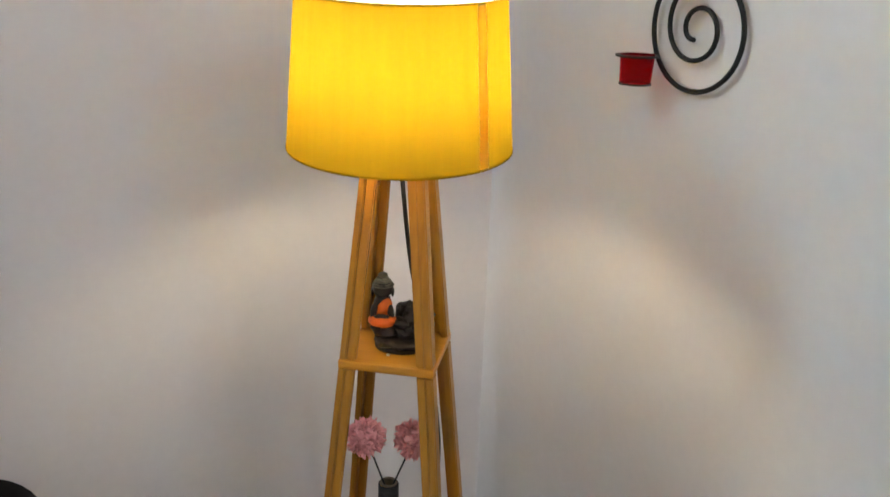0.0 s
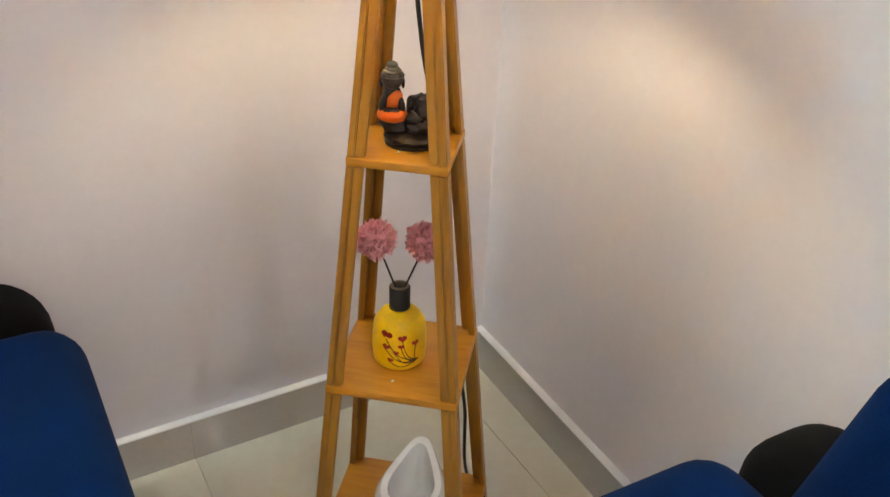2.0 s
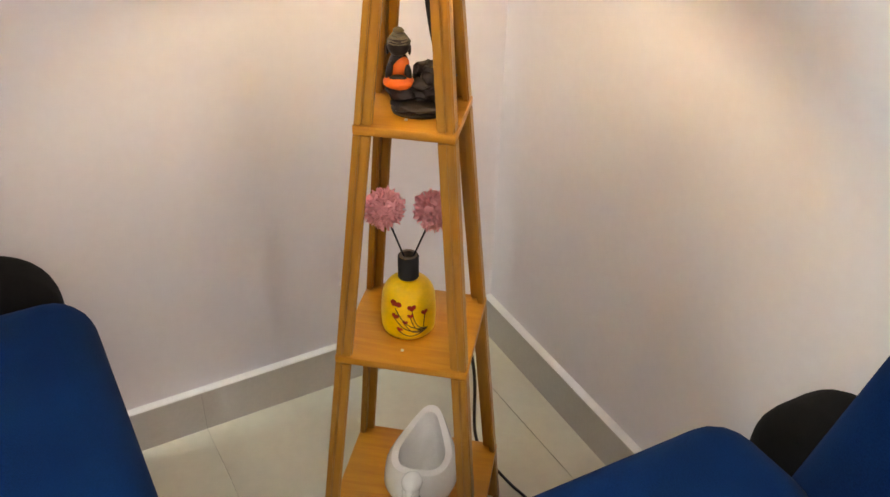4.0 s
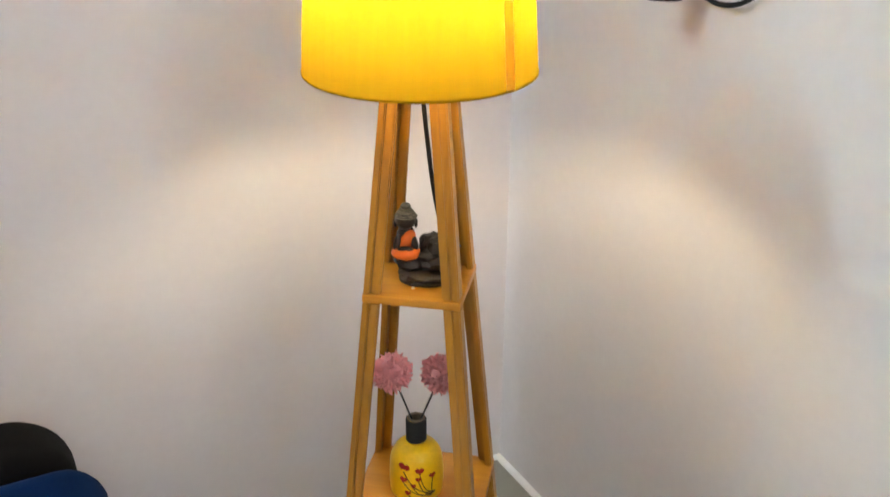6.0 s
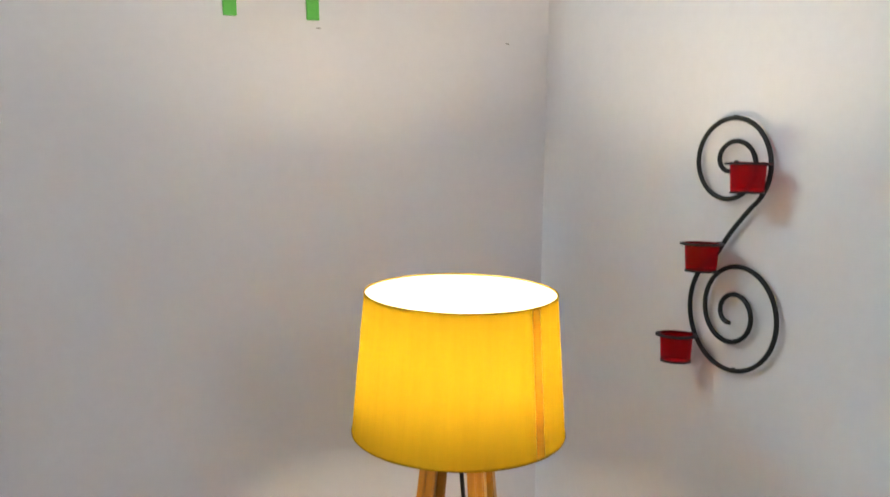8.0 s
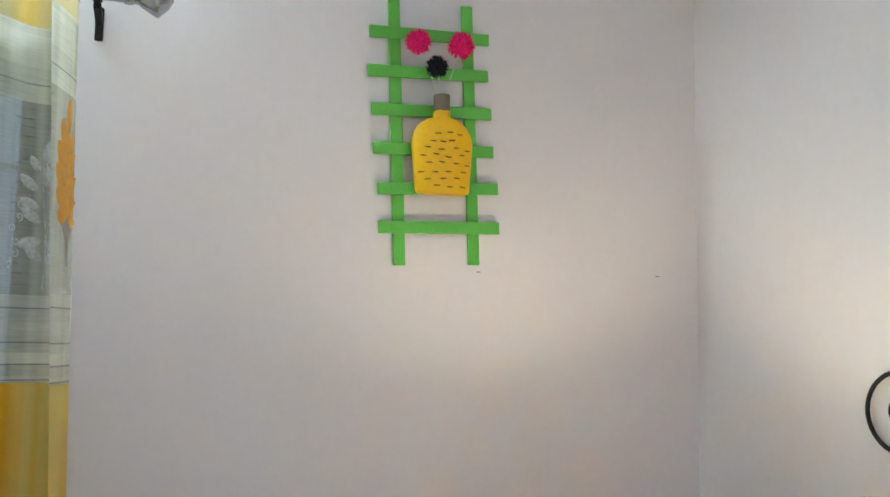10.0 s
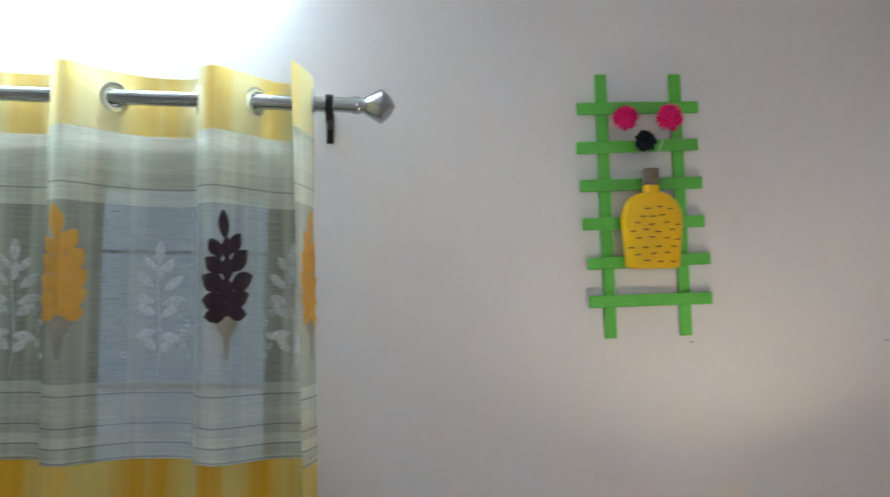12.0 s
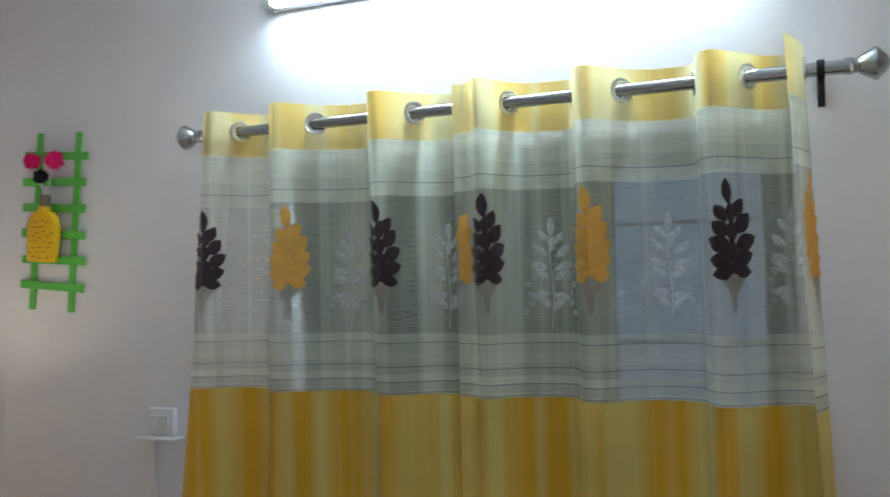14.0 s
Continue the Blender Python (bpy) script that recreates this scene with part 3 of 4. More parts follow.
def heart(bm, m, s):
    t = bmesh.new()
    vs = []
    for k in range(22):
        a = 2 * math.pi * k / 22
        vs.append(t.verts.new((s * math.sin(a) ** 3, 0, s * (13 * math.cos(a) - 5 * math.cos(2 * a) - 2 * math.cos(3 * a) - math.cos(4 * a)) / 16)))
    f = t.faces.new(vs)
    r = bmesh.ops.extrude_face_region(t, geom=[f])
    bmesh.ops.translate(t, verts=[v for v in r["geom"] if isinstance(v, bmesh.types.BMVert)], vec=(0, 0.0012, 0))
    return merge(bm, t, m)


def vase_radius(z):
    """Outline of the squat bottle."""
    if z < 0.010:
        return 0.0345 + 0.006 * math.sin(z / 0.010 * math.pi / 2)
    if z < 0.060:
        return 0.0405 + 0.0012 * math.sin((z - 0.010) / 0.050 * math.pi)
    k = min((z - 0.060) / 0.038, 1)
    return 0.0138 + 0.0267 * math.sqrt(max(1 - k * k, 0.0))


def vase():
    v = thing("bottle_vase", pose(*toward(-0.009, -0.004, S2), 0, 0, -29) @ Matrix.Diagonal((1, 1, 0.925, 1)), "squat yellow painted bottle vase with red hearts and a black neck", "vase")
    bm = bmesh.new()
    prof = [(0, 0), (0.033, 0)] + [(vase_radius(0.098 * k / 30), 0.098 * k / 30) for k in range(31)] + [(0.0136, 0.104), (0.0136, 0.142), (0.0108, 0.142), (0.0108, 0.10), (0, 0.098)]
    part("body", lathe(bm, prof, 48), VASE_Y, v)
    bm = bmesh.new()
    tube_along(bm, [(0.0142 * math.cos(a), 0.0142 * math.sin(a), 0.1010 + 0.0402 * a / (28 * math.pi)) for a in (28 * math.pi * k / 392 for k in range(393))], 0.0017, 6)
    part("neck_wrap", bm, BLACK, v, "black cord wound round the neck")
    bm = bmesh.new()
    lathe(bm, [(0.0092, 0.126), (0.0135, 0.1422), (0.0136, 0.1432), (0.0092, 0.1432)], 32, closed=True)
    part("mouth", bm, ROPE, v, "bare brown inner rim of the bottle mouth")

    def on(u, z, proud=0.0):
        r = vase_radius(z) + proud
        a = -math.pi / 2 + u / 0.0405
        return Vector((r * math.cos(a), r * math.sin(a), z))

    root = (0.031, 0.024)
    for u, z, s in ((-0.019, 0.072, 0.0092), (0.006, 0.068, 0.0068), (0.026, 0.056, 0.0058), (-0.019, 0.050, 0.0060), (0.004, 0.053, 0.0048), (-0.004, 0.041, 0.0044), (-0.012, 0.026, 0.0050)):
        bm = bmesh.new()
        heart(bm, Matrix.Translation(on(u, z, 0.0006)) @ pose(0, 0, 0, 0, 14 if u < 0 else -6, math.degrees(u / 0.0405)), s)
        part("heart", bm, RED_INK, v, "painted red heart")
        bm = bmesh.new()
        path = [on(u + (root[0] - u) * t - 0.010 * math.sin(math.pi * t) * 0.4, max(z - s * 0.8 + (root[1] - z + s * 0.8) * t - 0.010 * math.sin(math.pi * t), 0.004), 0.0003) for t in (k / 14 for k in range(15))]
        tube_along(bm, path, 0.0007, 6)
        part("painted_stem", bm, DARK_INK, v)
    return v


vase()


def pompom(bm, c, r, strips, wide, seed, mat=0, tuft=0.25):
    """A ball of many narrow strips fanning from its middle."""
    rnd = random.Random(seed)
    t = bmesh.new()
    for k in range(strips):
        z = 1 - 2 * (k + 0.5) / strips
        a = 2.39996 * k
        d = Vector((math.sqrt(1 - z * z) * math.cos(a), math.sqrt(1 - z * z) * math.sin(a), z))
        d = (d + Vector((rnd.uniform(-tuft, tuft), rnd.uniform(-tuft, tuft), rnd.uniform(-tuft, tuft)))).normalized()
        s = d.orthogonal().normalized()
        s = Matrix.Rotation(rnd.uniform(0, 6.28), 3, d) @ s
        up = d.cross(s)
        length = r * (rnd.uniform(0.72, 1.08) + 0.16 * noise.noise(d * 2.2 + Vector((seed, 0, 0))))
        ring = []
        for q, w in ((0.25, 0.35), (0.8, 1.0), (1.0, 0.75)):
            p = d * length * q + up * (r * 0.10 * q * q)
            ring.append([t.verts.new(c + p + s * wide * w), t.verts.new(c + p - s * wide * w), t.verts.new(c + p + up * wide * 0.55)])
        for a3, b3 in zip(ring, ring[1:]):
            for j in range(3):
                t.faces.new((a3[j], a3[(j + 1) % 3], b3[(j + 1) % 3], b3[j]))
        t.faces.new(ring[-1])
    return merge(bm, t, None, mat)


def shelf_flower(place, foot, seed):
    fl = thing("pompom_flower", pose(*place), "pink paper pompom flower on a black stick in the vase", "flower", "pompom flowers")
    bm = bmesh.new()
    c = Vector((0, 0, 0))
    blob(bm, at(0, 0, 0, 0.0228), 22, 0.16, 0, seed)
    pompom(bm, c, 0.0295, 820, 0.0021, seed)
    part("bloom", bm, ROSE, fl)
    bm = bmesh.new()
    end = Vector(foot) - Vector(place)
    part("stem", rod(bm, end, end * 0.30, 0.0014, 8), BLACK, fl)
    bm = bmesh.new()
    part("stem_tip", rod(bm, end * 0.30, end * 0.02, 0.0013, 8), CREAM, fl, "pale bare wire below the bloom")


foot = toward(-0.009, -0.004, S2 + 0.110)
shelf_flower((-0.512, -0.479, 0.711), foot, 3)
shelf_flower((-0.449, -0.513, 0.708), foot, 5)


def swan_planter():
    sw = thing("swan_planter", pose(*toward(0.014, -0.014, S3), 0, 0, -40) @ Matrix.Diagonal((1.04, 1.04, 0.88, 1)), "white ceramic swan planter with an open hollow back", "planter")
    bm = bmesh.new()
    segs, rows = 40, []
    outer = [(0.0, 0.30), (0.006, 0.52), (0.030, 0.86), (0.062, 1.0), (0.088, 0.96), (0.104, 0.86), (0.110, 0.80)]
    inner = [(0.108, 0.62), (0.085, 0.60), (0.060, 0.58), (0.035, 0.5), (0.022, 0.25)]
    for z, k in outer + inner:
        ring = []
        for j in range(segs):
            a = 2 * math.pi * j / segs
            y = math.sin(a)
            w = 0.061 * k * (1 - 0.36 * max(y, 0) ** 2)
            lift = (max(y, 0) ** 2.2) * 0.026 * (z / 0.11) ** 2 + (max(-y, 0) ** 3) * 0.012 * (z / 0.11)
            long = 0.075 * k + (0.030 * (z / 0.11) * max(y, 0) ** 2 if k > 0.5 else 0)
            ring.append(bm.verts.new((w * math.copysign(abs(math.cos(a)) ** 0.72, math.cos(a)), long * y, z + lift)))
        rows.append(ring)
    for a, b in zip(rows, rows[1:]):
        for j in range(segs):
            bm.faces.new((a[j], a[(j + 1) % segs], b[(j + 1) % segs], b[j]))
    bm.faces.new(rows[0][::-1])
    bm.faces.new(rows[-1])
    part("body", bm, CREAM, sw)
    bm = bmesh.new()
    neck = spline([(0, -0.052, 0.062), (0, -0.080, 0.084), (0, -0.088, 0.108), (0, -0.078, 0.124), (0, -0.080, 0.120)], 8)
    tube_along(bm, neck[:-8], 0.014, 14)
    blob(bm, at(0, -0.078, 0.126, 0.0165, 0.020, 0.0160), 18)
    rod(bm, (0, -0.092, 0.123), (0, -0.112, 0.110), 0.007, 12, 0.002)
    part("neck", bm, CREAM, sw)
    return sw


swan_planter()


# ---- wrought-iron candle sconce ----
def sconce():
    sc = thing("candle_sconce", pose(-0.027, -0.576, 1.3035, 0, 0, EAST_LEAN), "black wrought-iron scroll wall sconce with red glass candle cups", "wall sconce")
    # local plane: u runs away from the corner (-y), v up
    def place(u, v, off=0.0):
        return Vector((-off, -u, v))
    def scroll(cu, cv, tall, turns, radii, step=6):
        """A coil whose radius falls with the angle, eased between a few set radii."""
        ang = np.arange(turns[0], turns[-1] + 1, step)
        rad = np.interp(ang, turns, radii)
        soft = np.convolve(np.pad(rad, 7, mode="edge"), np.ones(15) / 15, mode="valid")
        return [(cu + q * math.cos(radians(a)), cv + tall * q * math.sin(radians(a))) for a, q in zip(ang, soft)]

    low = scroll(-0.012, -0.009, 0.97, (112, 180, 270, 360, 450, 540, 630, 720, 810, 900, 970), (0.106, 0.091, 0.087, 0.091, 0.082, 0.056, 0.040, 0.040, 0.036, 0.024, 0.010))
    cu, cv = -0.0270, 0.234
    top = scroll(cu, cv, 0.90, (-60, 0, 90, 180, 270, 360, 450, 540, 630, 710), (0.096, 0.075, 0.070, 0.073, 0.070, 0.048, 0.028, 0.026, 0.020, 0.008))
    bm = bmesh.new()
    link = spline([place(*top[1]), place(*top[0]), place(0.5 * (top[0][0] + low[0][0]) - 0.004, 0.5 * (top[0][1] + low[0][1])), place(*low[0]), place(*low[1])], 6)
    tube_along(bm, [place(*p) for p in reversed(top)] + link[7:-7] + [place(*p) for p in low], 0.0038, 10)
    part("scroll", bm, IRON, sc)
    for (u, v) in ((-0.092, -0.070), (-0.043, 0.082), (0.045, 0.206)):
        off = 0.038
        bm = bmesh.new()
        lathe(bm, [(0.0245, 0.0185), (0.0335, 0.0185), (0.0335, 0.0215), (0.0245, 0.0215)], 28, Matrix.Translation(place(u, v, off)), closed=True)
        part("holder_ring", bm, IRON, sc)
        bm = bmesh.new()
        rod(bm, place(u, v + 0.020, off - 0.030), place(u, v + 0.020, 0.0), 0.003, 8)
        part("arm", bm, IRON, sc)
        bm = bmesh.new()
        lathe(bm, [(0, -0.021), (0.0232, -0.021), (0.0240, -0.018), (0.0262, 0.0225), (0.0240, 0.0225), (0.0212, -0.015), (0, -0.016)], 28, Matrix.Translation(place(u, v, off)))
        part("candle_cup", bm, RED_GLASS, sc, "red glass candle cup")
        bm = bmesh.new()
        lathe(bm, [(0.0215, -0.0235), (0.0248, -0.0235), (0.0248, -0.0205), (0.0215, -0.0205)], 28, Matrix.Translation(place(u, v, off)), closed=True)
        part("lower_ring", bm, IRON, sc)
    for u, v in ((cu, cv + 0.066), (-0.012, -0.094)):
        bm = bmesh.new()
        part("wall_pin", rod(bm, place(u, v, 0), place(u, v, -0.0135), 0.003, 8), IRON, sc)


sconce()


# ---- green trellises with painted bottles ----
def trellis(m, label, lean):
    tr = thing("trellis", m, label, "wall decoration", "green trellises")
    w, t = 0.0235, 0.006
    for x in (-0.0755, 0.0755):
        bm = bmesh.new()
        part("stile", box(bm, x - w / 2, x + w / 2, -t, 0, -0.259, 0.259, 0.0012, 1), GREEN, tr)
    for k in range(6):
        z = -0.187 + k * 0.0755
        dx = (0.006, 0.004, -0.002, -0.003, -0.006, -0.003)[k]
        bm = bmesh.new()
        part("rung", box(bm, -0.123 + dx, 0.123 + dx, -2 * t - 0.0004, -t - 0.0002, z - w / 2, z + w / 2, 0.0012, 1, pose(0, 0, 0, 0, lean + (0.5, -0.6, 0.3, 0.0, -0.5, 0.2)[k], 0)), GREEN, tr)
    return tr


def painted_bottle(m):
    """A flat flask bottle with a twine neck, hung on the trellis, holding three wool pompoms."""
    b = thing("painted_bottle", m, "flat yellow painted bottle hung on a green trellis", "bottle", "painted bottles")

    def half_w(z):
        if z < 0.012:
            return 0.046 + 0.009 * math.sqrt(1 - (1 - z / 0.012) ** 2)
        if z < 0.095:
            return 0.054 + 0.007 * (z - 0.012) / 0.083
        if z < 0.146:
            k = (z - 0.095) / 0.051
            return 0.016 + 0.045 * math.sqrt(1 - k * k)
        return 0.0155

    def half_d(z):
        return min(0.019, half_w(z))

    bm = bmesh.new()
    segs, rows = 36, []
    zs = [0, 0.003, 0.007, 0.012] + [0.012 + 0.083 * k / 6 for k in range(1, 7)] + [0.095 + 0.051 * math.sin(math.pi / 2 * k / 12) for k in range(1, 13)] + [0.158, 0.160]
    for z in zs:
        ring = []
        for j in range(segs):
            a = 2 * math.pi * j / segs
            c, s = math.cos(a), math.sin(a)
            ring.append(bm.verts.new((half_w(z) * math.copysign(abs(c) ** 0.75, c), half_d(z) * math.copysign(abs(s) ** 0.75, s), z)))
        rows.append(ring)
    for p, q in zip(rows, rows[1:]):
        for j in range(segs):
            bm.faces.new((p[j], p[(j + 1) % segs], q[(j + 1) % segs], q[j]))
    bm.faces.new(rows[0][::-1])
    bm.faces.new(rows[-1])
    body = part("body", bm, YELLOW, b)
    rnd = random.Random(11)
    for r in range(8):
        z = 0.012 + r * 0.0148
        n = 4 if r < 6 else 3
        for k in range(n):
            x = (k - (n - 1) / 2) * (0.0265 if r < 6 else 0.021) + (0.008 if r % 2 else -0.004) + rnd.uniform(-0.003, 0.003)
            if abs(x) > half_w(z) - 0.010:
                continue
            c = min(abs(x) / half_w(z), 0.999)
            y = -half_d(z) * (1 - c ** (2 / 0.75)) ** (0.75 / 2)
            bm = bmesh.new()
            box(bm, -0.0060, 0.0060, -0.0006, 0.0012, -0.0011, 0.0011, 0.0004, 1, at(x, y, z + rnd.uniform(-0.003, 0.003), rz=-x / 0.06 * -30, ry=rnd.uniform(-6, 6)))
            part("dash", bm, DARK_INK, body)
    bm = bmesh.new()
    lathe(bm, [(0, 0.156), (0.0140, 0.156), (0.0140, 0.193), (0, 0.193)], 20)
    tube_along(bm, [(0.0143 * math.cos(a), 0.0143 * math.sin(a), 0.1575 + 0.034 * a / (20 * math.pi)) for a in (20 * math.pi * k / 280 for k in range(281))], 0.0018, 6)
    part("twine_neck", bm, ROPE, b, "neck wound with brown twine")
    for x, z, r, mat, tip, seed in ((-0.050, 0.290, 0.0245, PINK, "hot pink wool pompom", 1), (0.038, 0.292, 0.0265, PINK, "hot pink wool pompom", 2), (-0.012, 0.245, 0.0215, NAVY, "black wool pompom", 4)):
        c = Vector((x, -0.008, z))
        bm = bmesh.new()
        blob(bm, at(x, -0.008, z, r * 0.75), 14, 0.1, 0, seed)
        pompom(bm, c, r, 520, 0.0014, seed, 0, 0.45)
        pom = part("pompom", bm, mat, b, tip)
        bm = bmesh.new()
        part("stalk", rod(bm, (x * 0.12, 0, 0.190), c, 0.0010, 6), SWITCH, pom, "thin pale wire stalk")
    return b


m1 = pose(-0.605, -0.001, 2.036, 0, -2.6, 0)
trellis(m1, "green painted wooden trellis on the wall beside the curtain", -0.5)
painted_bottle(pose(-0.596, -0.034, 1.910, 0, -1.2, 0))
m2 = pose(-3.262, -0.001, 2.010, 0, 4.0, 0)
trellis(m2, "green painted wooden trellis above a wall socket", 0.0)
painted_bottle(m2 @ pose(-0.012, -0.033, -0.118, 0, 0, 0))

# ---- curtain rod ----
ROD_Y, ROD_Z, ROD_R = -0.091, 2.194, 0.0135
cr = thing("curtain_rod", pose(0, 0, 0), "polished steel curtain rod with faceted knob ends above the window", "curtain rod")
bm = bmesh.new()
part("rod", rod(bm, (-2.665, ROD_Y, ROD_Z), (-1.172, ROD_Y, ROD_Z), ROD_R, 28), CHROME, cr)
for x, s in ((-1.172, 1), (-2.665, -1)):
    bm = bmesh.new()
    lathe(bm, [(0, -0.004), (0.0155, -0.004), (0.0165, 0.002), (0.0155, 0.010), (0.0135, 0.012), (0.0145, 0.020), (0.0175, 0.022), (0.0310, 0.046), (0.0315, 0.050), (0.016, 0.066), (0, 0.074)], 12,
          pose(x, ROD_Y, ROD_Z, 0, 90 * s, 0))
    part("finial", bm, STEEL, cr, "faceted metal knob")
    bm = bmesh.new()
    bx = -1.217 if s > 0 else -2.640
    box(bm, bx - 0.007, bx + 0.007, -0.006, -0.0005, ROD_Z - 0.056, ROD_Z + 0.004, 0.002, 1)
    box(bm, bx - 0.006, bx + 0.006, ROD_Y - 0.004, -0.006, ROD_Z - 0.030, ROD_Z - 0.018, 0.002, 1)
    lathe(bm, [(0.0145, -0.007), (0.0180, -0.007), (0.0180, 0.007), (0.0145, 0.007)], 24, pose(bx, ROD_Y, ROD_Z, 0, 90, 0), closed=True)
    part("bracket", bm, IRON, cr, "black wall bracket")


# ---- curtain panels ----
Z_TOP, Z_BAND, Z_SHEER, Z_HEM = 2.240, 2.132, 1.560, 0.03


class Fold:
    """The line of a gathered curtain in plan, walked by its length. Keys: x, and how far the cloth stands before the rod."""

    def __init__(self, keys, seed, flare):
        self.pts = [Vector((p.x, p.y)) for p in spline([(x, ROD_Y - d, 0) for x, d in keys], 10)]
        self.run = [0.0]
        for p, q in zip(self.pts, self.pts[1:]):
            self.run.append(self.run[-1] + (q - p).length)
        self.length, self.seed, self.flare = self.run[-1], seed, flare

    def plan(self, s):
        s = min(max(s, 0.0), self.length - 1e-6)
        k = int(np.searchsorted(self.run, s, side="right")) - 1
        return self.pts[k].lerp(self.pts[k + 1], (s - self.run[k]) / (self.run[k + 1] - self.run[k]))

    def reach(self, x):
        """Length along the cloth at which it first gets to x."""
        for k, p in enumerate(self.pts):
            if p.x >= x:
                return self.run[k]
        return self.length

    def crossings(self):
        """Where the cloth goes through the line of the rod: length along it, and the way it runs there."""
        out = []
        for k, (p, q) in enumerate(zip(self.pts, self.pts[1:])):
            if (p.y - ROD_Y) * (q.y - ROD_Y) < 0:
                u = (ROD_Y - p.y) / (q.y - p.y)
                out.append((self.run[k] + u * (q - p).length, p.lerp(q, u), math.atan2(q.y - p.y, q.x - p.x)))
        return out

    def place(self, s, z, proud=0.0):
        """A point of the hanging cloth: its folds soften and drift as they fall."""
        p = self.plan(s)
        t = self.plan(s + 0.002) - self.plan(s - 0.002)
        t = t.normalized() if t.length > 1e-9 else Vector((1, 0))
        fall = max(0.0, Z_TOP - z)
        q = min(max(s / self.length, 0), 1)
        calm = 1 - 0.40 * min(fall / 0.7, 1)
        drift = 0.016 * min(fall, 1.2) * noise.noise(Vector((s * 4.0 + self.seed, z * 0.7, self.seed)))
        fine = 0.007 * min(fall * 2, 1) * noise.noise(Vector((s * 15 + self.seed, z * 0.5, 3.1)))
        x = p.x + fall * (self.flare[1] * q ** 3 - self.flare[0] * (1 - q) ** 3)
        return Vector((x + proud * t.y, ROD_Y + (p.y - ROD_Y) * calm + drift + fine - proud * t.x, z))


def cloth(bm, fold, z0, z1, nx, nz, thick=0.0010):
    """A hanging sheet between two heights."""
    rows = [[bm.verts.new(fold.place(fold.length * j / nx, z0 + (z1 - z0) * k / nz)) for j in range(nx + 1)] for k in range(nz + 1)]
    for a, b in zip(rows, rows[1:]):
        for j in range(nx):
            bm.faces.new((a[j], a[j + 1], b[j + 1], b[j]))
    if thick:
        bmesh.ops.solidify(bm, geom=bm.faces[:], thickness=thick)
    return bm


def leaf(bm, x, z, length, width, ang, bulge=0.0015):
    """A pointed stitched leaf lying in the plane of the cloth."""
    t = bmesh.new()
    n = 7
    left, right = [], []
    for k in range(n + 1):
        q = k / n
        w = 1.14 * width * math.sin(math.pi * min(q * 0.94 + 0.03, 1)) ** 0.8
        left.append(t.verts.new((-w, 0, length * q)))
        right.append(t.verts.new((w, 0, length * q)))
    mid = [t.verts.new((0, -bulge, length * k / n)) for k in range(n + 1)]
    for k in range(n):
        t.faces.new((left[k], mid[k], mid[k + 1], left[k + 1]))
        t.faces.new((mid[k], right[k], right[k + 1], mid[k + 1]))
    return merge(bm, t, pose(x, 0, z, 0, ang, 0))


def curl(bm, x, z, r, turn, side):
    """A stitched tendril that winds into a small coil."""
    pts = []
    for k in range(15):
        a = turn + side * k * 0.48
        q = r * (1 - 0.055 * k)
        pts.append((x + q * math.cos(a), -0.0004, z + q * math.sin(a)))
    return tube_along(bm, pts, 0.0011, 5)


